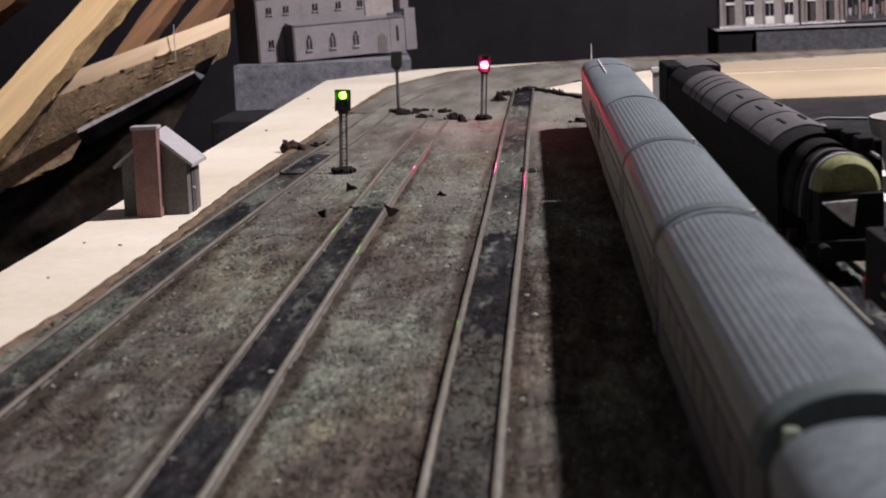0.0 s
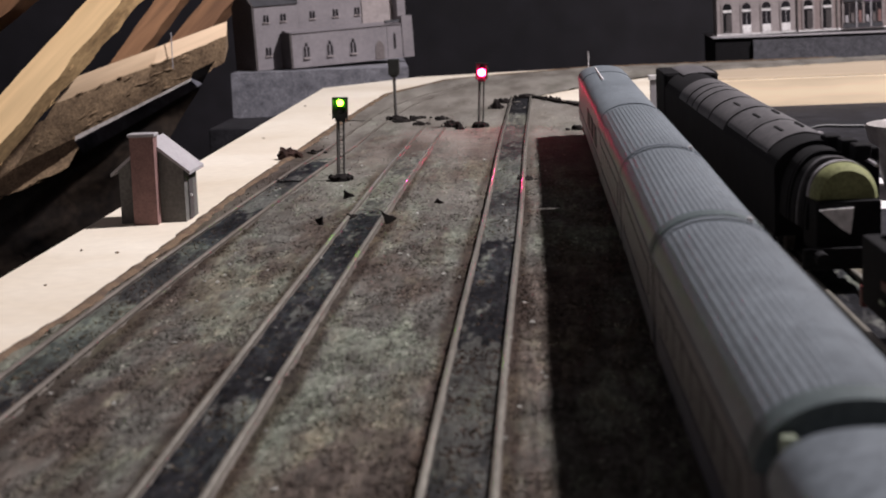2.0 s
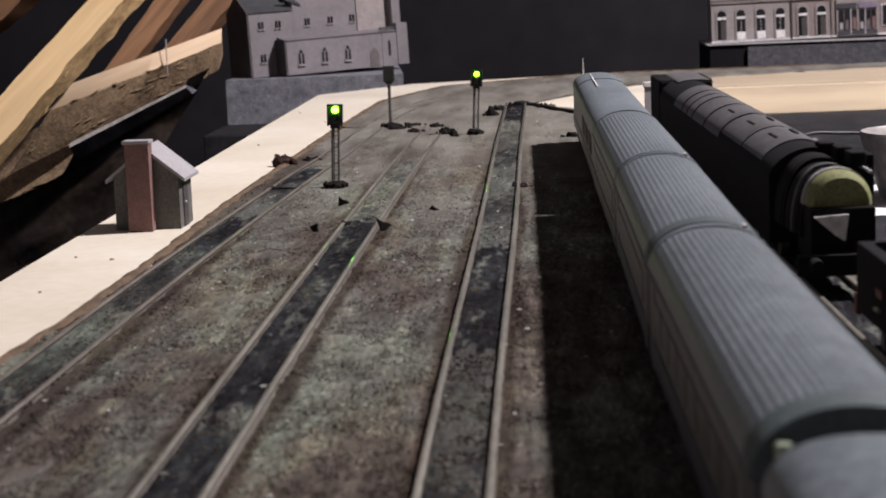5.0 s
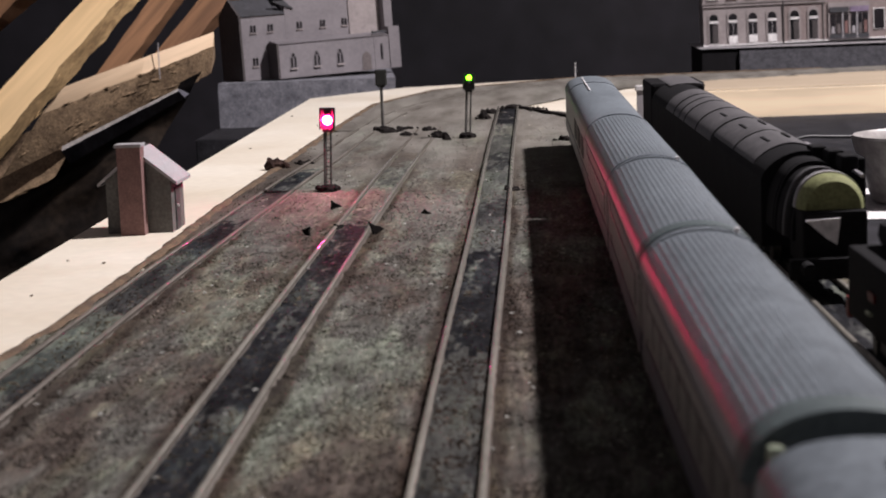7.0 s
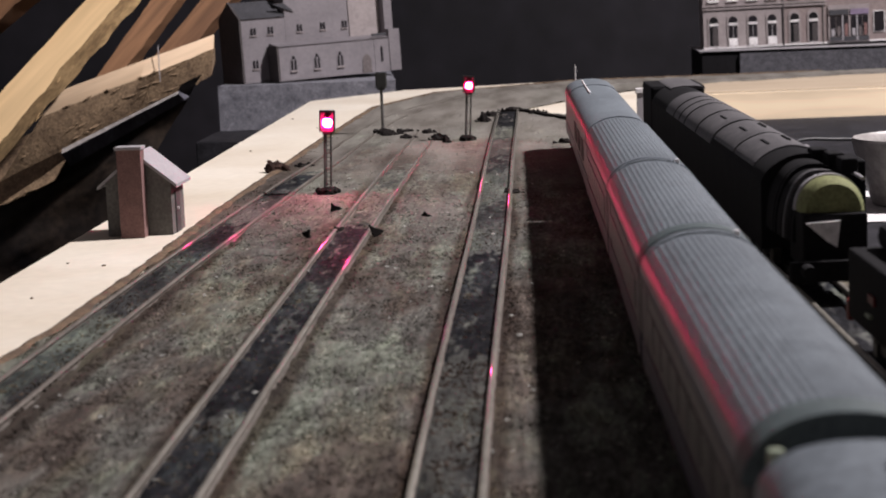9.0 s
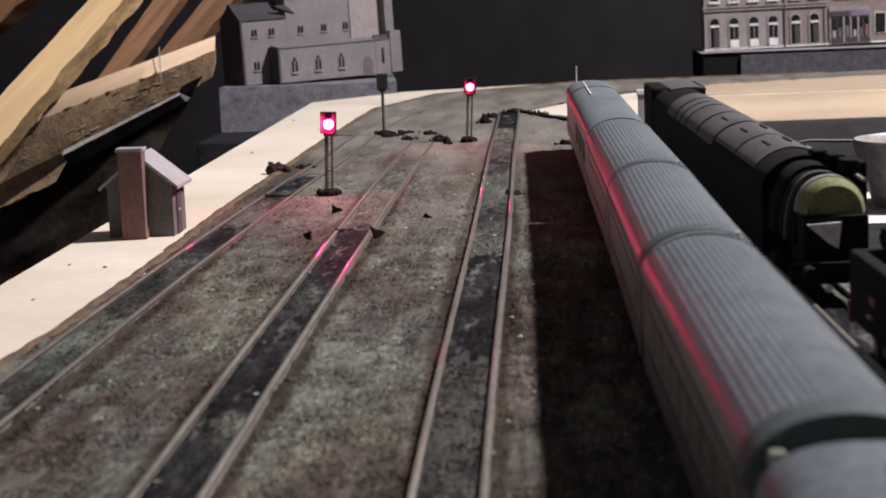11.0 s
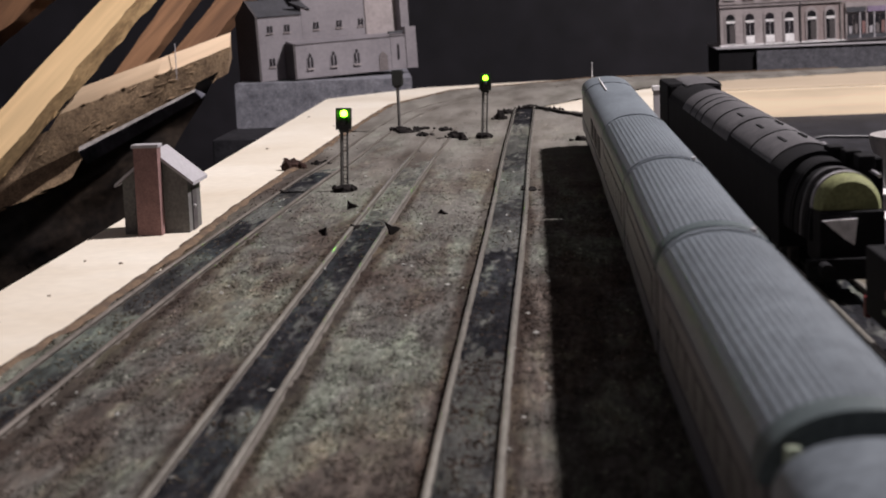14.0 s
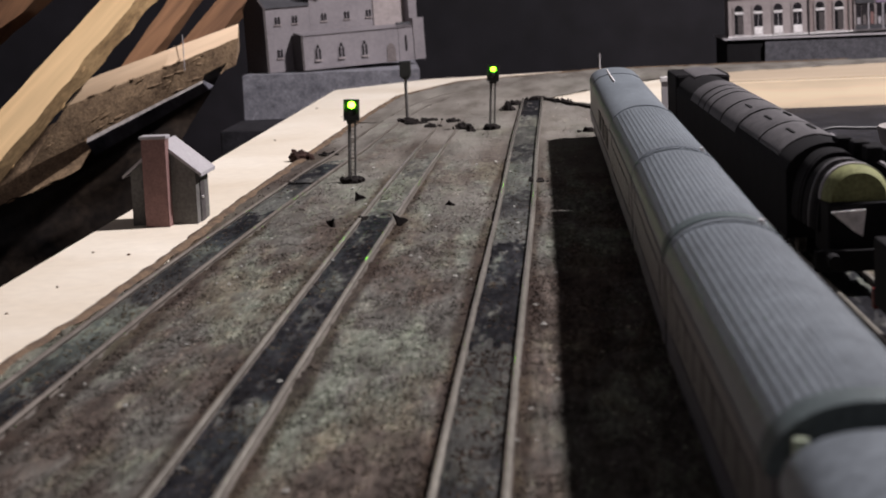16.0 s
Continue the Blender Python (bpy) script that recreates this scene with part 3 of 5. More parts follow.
def ballast():
    step = 0.0028
    xs, ys = np.arange(-0.186, 0.86, step), np.arange(-0.1, 2.05, step)
    gx, gy = np.meshgrid(xs, ys)
    jit = np.array([[noise.noise((x * 25, y * 25, 9.0)) for x in xs[::6]] for y in ys[::6]])
    jit = np.kron(jit, np.ones((6, 6)))[: gx.shape[0], : gx.shape[1]] * 0.006
    keep = inside(gx + jit, gy + jit, BALLAST)
    index = -np.ones(gx.shape, int)
    verts = []
    for i, j in zip(*np.nonzero(keep)):
        index[i, j] = len(verts)
        x, y = gx[i, j], gy[i, j]
        verts.append((x, y, 0.0002 + ground_height(x, y)))
    a, b, c, d = index[:-1, :-1], index[:-1, 1:], index[1:, 1:], index[1:, :-1]
    ok = (a >= 0) & (b >= 0) & (c >= 0) & (d >= 0)
    faces = np.stack([a[ok], b[ok], c[ok], d[ok]], 1).tolist()
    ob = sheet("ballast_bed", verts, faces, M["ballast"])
    ob.data.shade_smooth()
    tagged(ob, "grey-brown weathered model ballast with green stains", "ballast", kind="stuff")

    # loose grit
    rng = np.random.default_rng(5)
    n = 130000
    px, py = rng.uniform(-0.18, 0.03, n), 0.3 + 1.35 * rng.uniform(0, 1, n) ** 1.7
    ok = inside(px, py, BALLAST)
    # how thickly grit lies between the rails, along each track
    cover = {-0.1555: ((0.45, 0.6), (0.62, 0.45), (0.7, 0.6), (0.95, 0.4), (1.0, 0.6), (9.0, 0.8)),
             -0.0875: ((0.465, 0.18), (0.495, 0.6), (0.66, 0.18), (0.70, 0.4), (0.86, 0.15), (0.93, 0.4), (9.0, 0.5)),
             -0.0225: ((0.43, 0.45), (0.555, 0.95), (0.77, 0.2), (0.84, 0.7), (0.98, 0.35), (1.1, 0.6), (9.0, 0.45))}
    for x, spans in cover.items():
        thick = np.zeros(n)
        for top, v in spans[::-1]:
            thick[py < top] = v
        gap = np.abs(px - x)
        ok &= (gap > 0.0098) | ((gap < 0.0072) & (rng.uniform(0, 1, n) < thick))
    ok &= rng.uniform(0, 1, n) < np.clip(1.95 - 1.65 * py, 0.05, 1.0)
    px, py = px[ok], py[ok]
    n = len(px)
    inner = np.min([np.abs(px - x) for x in cover], axis=0) < 0.008
    r = (0.0003 + 0.0006 * rng.uniform(0, 1, n) ** 2.5) * (1.1 - 0.12 * py)
    octa = np.array([(1, 0, 0), (-1, 0, 0), (0, 1, 0), (0, -1, 0), (0, 0, 1), (0, 0, -1)], float)
    tri = np.array(((0, 2, 4), (2, 1, 4), (1, 3, 4), (3, 0, 4), (2, 0, 5), (1, 2, 5), (3, 1, 5), (0, 3, 5)))
    o = octa[None] * r[:, None, None] * rng.uniform(0.6, 1.25, (n, 6, 1))
    c, s = np.cos(np.arange(n)), np.sin(np.arange(n))
    vs = np.stack([px[:, None] + o[..., 0] * c[:, None] - o[..., 1] * s[:, None], py[:, None] + o[..., 0] * s[:, None] + o[..., 1] * c[:, None],
                   (0.0003 + inner * 0.0007)[:, None] + o[..., 2] * 0.6], -1).reshape(-1, 3).tolist()
    fs = (tri[None] + 6 * np.arange(n)[:, None, None]).reshape(-1, 3).tolist()
    rng = np.random.default_rng(11)
    cv, cf = [], []
    while len(cf) < 70 * 8:
        x, y, s = rng.uniform(-0.15, 0.0), 0.36 + 0.75 * rng.uniform(0, 1), rng.uniform(0.0007, 0.0015)
        base = len(cv)
        turn = rng.uniform(0, 6.28)
        for v in octa * s * rng.uniform(0.5, 1.2, (6, 1)):
            cv.append((x + v[0] * math.cos(turn) - v[1] * math.sin(turn), y + v[0] * math.sin(turn) + v[1] * math.cos(turn), 0.0012 + v[2] * 0.5))
        cf += [tuple(int(base + k) for k in t) for t in tri]
    chips = sheet("pale_grit", cv, cf, M["chip"])
    tagged(chips, "pale chips lying loose on the ballast", "gravel", kind="stuff")
    g = sheet("ballast_grit", vs, fs, M["stone"])
    tagged(g, "loose pale and dark grains scattered over ballast", "gravel", kind="stuff")


RAIL = [(-0.0011, -0.001), (0.0011, -0.001), (0.0011, 0.0004), (0.0005, 0.0009), (0.0005, 0.0018), (0.0009, 0.0021)]
RAIL += [(0.0010 * math.cos(math.pi * i / 10), 0.0023 + 0.0006 * math.sin(math.pi * i / 10)) for i in range(11)]
RAIL += [(-0.0009, 0.0021), (-0.0005, 0.0018), (-0.0005, 0.0009), (-0.0011, 0.0004)]


def offset(path, d):
    out = []
    for i, p in enumerate(path):
        q0, q1 = Vector(path[max(0, i - 1)]), Vector(path[min(len(path) - 1, i + 1)])
        t = (q1 - q0).normalized()
        out.append((p[0] + t.y * d, p[1] - t.x * d, p[2]))
    return out


def line(x, y0, y1, step=0.03):
    n = max(2, int((y1 - y0) / step))
    return [(x + 0.0004 * math.sin(9 * (y0 + (y1 - y0) * i / n)), y0 + (y1 - y0) * i / n, 0.0) for i in range(n + 1)]


def smooth_path(pts, step=0.012):
    """A gliding curve through level points."""
    out = []
    ext = [pts[0], *pts, pts[-1]]
    for a, b, c, d in zip(ext, ext[1:], ext[2:], ext[3:]):
        n = max(2, int(math.hypot(c[0] - b[0], c[1] - b[1]) / step))
        for i in range(n):
            t = i / n
            out.append(tuple(0.5 * (2 * b[k] + (c[k] - a[k]) * t + (2 * a[k] - 5 * b[k] + 4 * c[k] - d[k]) * t * t + (3 * b[k] - a[k] - 3 * c[k] + d[k]) * t ** 3) for k in (0, 1)) + (0.0,))
    return out + [(*pts[-1], 0.0)]


def buried(path, y0, y1, depth):
    """Sinks the far end of a path into the ballast."""
    out = []
    for x, y, z in path:
        k = min(1.0, max(0.0, (y - y0) / (y1 - y0)))
        out.append((x, y, z - depth * k * k * (3 - 2 * k)))
    return out


def track(path, label, sink=0.0, gauge=0.0165, sections=((9.0, "infill"),), head="railtop"):
    th = thing("railway_track")
    tagged(th, label, "railway track", group="railway tracks")
    for s in (-1, 1):
        bm = sweep(bm_(), [(u, v - sink) for u, v in RAIL], offset(path, s * gauge / 2))
        for f in bm.faces:
            if f.normal.z > 0.3 and f.calc_center_median().z > 0.0024 - sink:
                f.material_index = 1
        part("rail", bm, [M["rail"], M[head]], th, smooth=True)
    # the infill between the rails, uneven, in stretches of different dirt that run into each other; past the last one it dips under the ballast
    last = sections[-1][0]
    kinds = ["infill", "infill_mid", "infill_pale", "infill_dust"]
    run = []
    for p0, p1 in zip(path, path[1:]):
        n = max(1, int((Vector(p1) - Vector(p0)).length / 0.0016))
        run += [tuple(Vector(p0).lerp(Vector(p1), i / n)) for i in range(n)]
    run = [p for p in run if p[1] <= last]
    nk = 22
    bm = bm_()
    cols = [[bm.verts.new((p[0], p[1], 0.0009 + ground_height(p[0] * 1.3, p[1] * 1.3) * 0.6 - 0.0026 * min(1.0, max(0.0, (p[1] - last + 0.14) / 0.14)))) for p in offset(run, (k / nk - 0.5) * (gauge - 0.0019))] for k in range(nk + 1)]
    for c0, c1 in zip(cols, cols[1:]):
        for i in range(len(run) - 1):
            f = bm.faces.new((c0[i], c1[i], c1[i + 1], c0[i + 1]))
            x, y, _ = c0[i].co
            yy = y + 0.030 * noise.noise((x * 110, y * 26, 3.0)) + 0.025 * noise.noise((x * 300, y * 90, 7.0))
            kind = next((k for t, k in sections if yy <= t), sections[-1][1])
            spill = noise.noise((x * 130, y * 30, 12.0)) + 0.6 * noise.noise((x * 420, y * 110, 15.0))
            if spill > 0.26:
                kind = "infill_pale" if kind != "infill" or spill > 0.46 else "infill_mid"
            f.material_index = kinds.index(kind)
    part("infill", bm, [M[k] for k in kinds], th, "dark oily ballast with dusty patches between the rails", smooth=True)
    return th


# ---- rolling stock ----
def arch(w, z0, z1, n=24, p=2.12):
    """Half a rounded roof outline, from one eave over the top to the other."""
    out = []
    for i in range(n + 1):
        a = math.pi * i / n
        c, s = math.cos(a), math.sin(a)
        out.append((-w * math.copysign(abs(c) ** (2 / p), c), z0 + (z1 - z0) * abs(s) ** (2 / p)))
    return out


def bogie(th, y, wheel_r=0.0062):
    b = bm_()
    for s in (-1, 1):
        box(b, s * 0.0125 - 0.0012, s * 0.0125 + 0.0012, y - 0.019, y + 0.019, 0.0075, 0.0115, 0.0004)
        for dy in (-0.0115, 0.0115):
            box(b, s * 0.0135 - 0.001, s * 0.0135 + 0.001, y + dy - 0.0025, y + dy + 0.0025, 0.0065, 0.0105)
    box(b, -0.0115, 0.0115, y - 0.004, y + 0.004, 0.008, 0.0115)
    bo = part("bogie", b, M["black"], th)
    for dy in (-0.0115, 0.0115):
        w = bm_()
        for s in (-1, 1):
            cyl(w, (s * 0.0072, y + dy, 0.003 + wheel_r), (s * 0.0098, y + dy, 0.003 + wheel_r), wheel_r, n=20)
            cyl(w, (s * 0.0068, y + dy, 0.003 + wheel_r), (s * 0.0074, y + dy, 0.003 + wheel_r), wheel_r + 0.0007, n=20)
        cyl(w, (-0.009, y + dy, 0.003 + wheel_r), (0.009, y + dy, 0.003 + wheel_r), 0.001)
        part("wheelset", w, M["steel"], bo)


def coach(x0, y0, length, rz, label, lamp_at=-1, ring=True):
    th = thing("railway_coach", (x0, y0, 0), rz)
    tagged(th, label, "railway coach", group="passenger train")
    W = 0.0160
    prof = [(-W + 0.0012, 0.0115), (W - 0.0012, 0.0115), (W, 0.02), (W, 0.0385), (-W, 0.0385), (-W, 0.02)]
    part("body", prism(bm_(), prof, along_y, 0, length), M["side"], th)
    # roof with fine ribs over its flatter top
    rib = []
    for u, v in arch(W + 0.0004, 0.0385, 0.0490, 220, 2.1):
        up = 0.00015 if abs(u) < 0.0143 and (u / 0.00165 + 0.2) % 1 < 0.42 else 0.0
        rib.append((u, v + up))
    part("roof", prism(bm_(), rib, along_y, 0.0004, length - 0.0004), M["roof"], th, "grey ribbed roof")
    for yy, deep in ((-0.0004, 0.0100 if ring else 0.0042), (length - 0.0038, 0.0042)):
        cap = [(u * 1.012, v + 0.0005) for u, v in arch(W + 0.0004, 0.0375, 0.0491, 32, 2.1)]
        part("roof_end", prism(bm_(), cap, along_y, yy, yy + deep), M["gangway" if ring and yy < 0 else "roof"], th, "dark teal roof end band" if ring and yy < 0 else "", smooth=True)
    part("lower_panel", prism(bm_(), [(-W + 0.0005, 0.0118), (-W - 0.0004, 0.0155), (-W - 0.0004, 0.0212), (-W, 0.0212), (-W + 0.001, 0.0118)], along_y, 0.001, length - 0.001), M["sidelow"], th)
    part("gutter", box(bm_(), -W - 0.0008, -W, 0.001, length - 0.001, 0.0382, 0.0387), M["side"], th)
    win = box(bm_(), -0.0004, 0.0004, -0.0088, 0.0088, -0.0042, 0.0042, 0.0003)
    me = part("window", win, M["coachglass"], th)
    me.matrix_basis = pose(-W - 0.0001, 0.03, 0.0285)
    for s in (-1, 1):
        for i in range(8):
            if s == -1 and i == 0:
                continue
            o = new("window", me.data)
            o.parent = th
            o.matrix_basis = pose(s * (W + 0.0001), 0.03 + (length - 0.06) * i / 7, 0.0285)
    for yy in (0.012, length - 0.012):
        part("door", box(bm_(), -W - 0.0003, -W + 0.0005, yy - 0.006, yy + 0.006, 0.0135, 0.036, 0.0002), M["side"], th)
    part("underframe", box(bm_(), -0.0125, 0.0125, 0.06, length - 0.06, 0.006, 0.0114, 0.0006), M["black"], th)
    for yy in (-0.0022, length):
        part("gangway", box(bm_(), -0.0075, 0.0075, yy, yy + 0.0022, 0.012, 0.043, 0.0006), M["gangway"], th)
    if lamp_at < 0:
        part("end_lamp", box(bm_(), -0.0126, -0.0101, -0.0036, -0.0005, 0.0402, 0.0446, 0.0006), M["pale"], th, "small pale end lamp")
    else:
        part("roof_chip", box(bm_(), 0.0090, 0.0106, -0.0012, 0.0006, 0.0465, 0.0486, 0.0004), M["white"], th, "small white chip on the roof end")
    for yy in (0.035, length - 0.035):
        bogie(th, yy)
    return th


def power_car(x0, y0, length, rz, nose):
    """nose: 1, the nose points up the line; -1, back."""
    th = thing("power_car", (x0, y0, 0), rz)
    tagged(th, "grey-roofed diesel power car coupled to ribbed coaches", "locomotive", group="passenger train")
    W = 0.0156
    prof = [(-W + 0.0012, 0.0115), (W - 0.0012, 0.0115), (W, 0.02), (W, 0.0385), (-W, 0.0385), (-W, 0.02)]
    part("body", prism(bm_(), prof, along_y, 0, length), M["side"], th)
    bm = prism(bm_(), arch(W + 0.0003, 0.0385, 0.0475, 32, 2.4), along_y, 0, length)
    part("roof", bm, M["roof"], th, "plain grey roof", smooth=True)
    y1 = length - 0.05 if nose > 0 else 0.05
    panel = [(u * 1.004, v + 0.0003) for u, v in arch(W + 0.0003, 0.0385, 0.0475, 32, 2.4)][5:-5]
    lo = [(u, v - 0.001) for u, v in panel[::-1]]
    part("roof_panel", prism(bm_(), panel + lo, along_y, y1 - 0.02, y1 + 0.02), M["roof"], th, smooth=True)
    part("roof_seam", prism(bm_(), [(u * 1.003, v + 0.0002) for u, v in arch(W + 0.0003, 0.0385, 0.0475, 32, 2.4)], along_y, y1 - 0.0222, y1 - 0.0215), M["black"], th)
    if nose > 0:
        part("roof_pipe", box(bm_(), -0.0056, -0.0048, 0.20, 0.325, 0.0465, 0.0481, 0.0003), M["white"], th, "thin pale roof pipe")
    else:
        part("roof_vent", cyl(bm_(), (0.002, length - 0.016, 0.0455), (0.002, length - 0.016, 0.0484), 0.0014), M["black"], th)
    part("lower_panel", prism(bm_(), [(-W + 0.0005, 0.0118), (-W - 0.0004, 0.0155), (-W - 0.0004, 0.0212), (-W, 0.0212), (-W + 0.001, 0.0118)], along_y, 0.001, length - 0.001), M["sidelow"], th)
    for i in range(3):
        part("grille", box(bm_(), -W - 0.0004, -W + 0.0003, 0.04 + i * 0.05, 0.07 + i * 0.05, 0.024, 0.034, 0.0002), M["window"], th)
    # sloping nose
    e = length if nose > 0 else 0.0
    d = 0.018 * nose
    bm = bm_()
    sec = [(-W, 0.0115), (-W, 0.0365)] + arch(W, 0.0365, 0.047, 12)[1:-1] + [(W, 0.0365), (W, 0.0115)]
    a = [bm.verts.new((u, e, v)) for u, v in sec]
    b = [bm.verts.new((u * 0.86, e + d, 0.0115 + (v - 0.0115) * 0.55)) for u, v in sec]
    for i in range(len(sec)):
        j = (i + 1) % len(sec)
        bm.faces.new((a[i], a[j], b[j], b[i]))
    bm.faces.new(b), bm.faces.new(a)
    bmesh.ops.recalc_face_normals(bm, faces=bm.faces)
    part("nose", bm, M["side"], th)
    part("underframe", box(bm_(), -0.0125, 0.0125, 0.07, length - 0.07, 0.006, 0.0114, 0.0006), M["black"], th)
    for yy in (0.04, length - 0.04):
        bogie(th, yy)
    return th


def diesel():
    th = thing("diesel_locomotive", (0.1012, 0.70, 0), 1.5)
    tagged(th, "dark diesel locomotive with grey roof panels and yellow nose", "locomotive")
    W = 0.0162
    L = 0.48
    prof = [(-W, 0.011), (W, 0.011), (W, 0.037), (-W, 0.037)]
    part("body", prism(bm_(), prof, along_y, 0, L), M["soot"], th)
    part("roof", prism(bm_(), arch(W, 0.036, 0.0470, 32, 1.75), along_y, 0, L), M["soot"], th, smooth=True)
    # panels of the roof, laid proud with dark joints
    for y0, y1, low in ((0.028, 0.084, False), (0.088, 0.152, False), (0.158, 0.214, True), (0.219, 0.266, True), (0.271, 0.292, True), (0.296, 0.318, True), (0.323, 0.362, True)):
        top = [(u * 1.0, v + 0.0007) for u, v in arch(W, 0.036, 0.0470, 32, 1.75)][1 if low else 4:-2]
        lo = [(u, v - 0.001) for u, v in top[::-1]]
        pa = part("roof_panel", prism(bm_(), top + lo, along_y, y0, y1), M["panel"], th, "weathered grey roof panel", smooth=True)
        if y0 < 0.2:
            part("vent", box(bm_(), -0.0064, -0.0050, (y0 + y1) / 2 - 0.010, (y0 + y1) / 2 + 0.010, 0.0440, 0.0468), M["soot"], pa)
        if y0 < 0.1:
            part("vent", box(bm_(), 0.0022, 0.0034, (y0 + y1) / 2 - 0.006, (y0 + y1) / 2 + 0.012, 0.0462, 0.0480), M["soot"], pa)
    part("end_block", box(bm_(), -W - 0.0005, W + 0.0005, L - 0.03, L + 0.03, 0.011, 0.046, 0.002), M["soot"], th)
    part("end_roof", prism(bm_(), [(u + 0.003, v) for u, v in arch(0.0105, 0.0455, 0.0475, 20)], along_y, L - 0.06, L + 0.02), M["panel"], th, smooth=True)
    # cab roof and windscreen bands, then the nose
    for y0, y1, w, z, k in ((-0.016, 0.008, 0.0146, 0.0452, "black"), (-0.02, -0.0165, 0.0143, 0.0452, "black"), (-0.030, -0.0205, 0.0138, 0.0435, "black"), (-0.0335, -0.0295, 0.0134, 0.0443, "panel"), (-0.0395, -0.0338, 0.0130, 0.0425, "black"), (-0.0425, -0.0398, 0.0127, 0.0430, "black"), (-0.0468, -0.0428, 0.0124, 0.0425, "black")):
        part("cab_band", prism(bm_(), arch(w, 0.02, z, 28, 2.3), along_y, y0, y1), M["soot" if k == "black" else k], th, smooth=True)
    bm = bm_()
    rings = []
    for i in range(9):
        a = i / 8
        s = (1 - (a * 0.86) ** 4) ** 0.25
        rings.append([bm.verts.new((u * s, -0.0485 - 0.011 * a, 0.0322 + (v - 0.0322) * s)) for u, v in arch(0.0116, 0.0322, 0.0442, 24, 2.1)])
    for p, q in zip(rings, rings[1:]):
        for i in range(24):
            bm.faces.new((p[i], p[i + 1], q[i + 1], q[i]))
    bm.faces.new(rings[-1])
    bm.faces.new(rings[0][::-1])
    bmesh.ops.recalc_face_normals(bm, faces=bm.faces)
    part("nose", bm, M["yellow"], th, "olive-yellow warning nose", smooth=True)
    # rim toned pale to paint in the highlight along its top
    part("nose_rim", prism(bm_(), arch(0.0121, 0.0322, 0.0447, 28, 2.1), along_y, -0.0505, -0.0470), M["hutroof"], th, "nose rim with painted-in highlight", smooth=True)
    part("lower_nose", box(bm_(), -0.0112, 0.0112, -0.0625, -0.034, 0.013, 0.0320, 0.001), M["soot"], th)
    part("buffer_beam", box(bm_(), -0.0165, 0.0165, -0.0680, -0.0635, 0.009, 0.0165, 0.0006), M["soot"], th)
    for s in (-1, 1):
        part("buffer", cyl(bm_(), (s * 0.011, -0.068, 0.0135), (s * 0.011, -0.076, 0.0135), 0.0024), M["soot"], th)
    part("snow_plate", prism(bm_(), [(-0.0105, 0.0292), (0.0015, 0.0298), (0.0003, 0.0205), (-0.003, 0.0225)], along_y, -0.0640, -0.0627), M["white"], th, "scuffed white plate")
    for x, y in ((0.006, 0.005), (0.009, -0.012), (0.010, -0.032)):
        part("roof_fitting", box(bm_(), x - 0.003, x + 0.003, y - 0.006, y + 0.006, 0.043, 0.0485, 0.001), M["soot"], th)
    part("handrail", cyl(bm_(), (0.0085, 0.045, 0.0455), (0.0122, -0.05, 0.0425), 0.0007, n=8), M["hutroof"], th, "thin pale handrail")
    for yy in (0.03, 0.42):
        bogie(th, yy)
    return th


def wagon():
    th = thing("goods_wagon", (0.1135, 0.365, 0), 1.5)
    tagged(th, "dark goods wagon with red fittings near diesel nose", "wagon")
    W = 0.0155
    part("body", box(bm_(), -W, W, 0, 0.19, 0.012, 0.033, 0.001), M["soot"], th)
    part("load", box(bm_(), -0.0075, W - 0.003, 0.12, 0.188, 0.0332, 0.0405, 0.003), M["soot"], th)
    part("load", cyl(bm_(), (0.004, 0.04, 0.037), (0.004, 0.115, 0.037), 0.008), M["soot"], th)
    part("buffer_beam", box(bm_(), -W, W, 0.1902, 0.194, 0.0105, 0.017, 0.0005), M["red"], th)
    part("red_panel", box(bm_(), -W - 0.0008, -W - 0.0001, 0.15, 0.158, 0.022, 0.0245, 0.0002), M["red"], th)
    part("grab_rail", cyl(bm_(), (-W - 0.0006, 0.155, 0.018), (-W - 0.0006, 0.16, 0.018), 0.0006), M["pale"], th)
    bogie(th, 0.045)
    bogie(th, 0.145)
    return th


# ---- lineside ----
LENSES = []


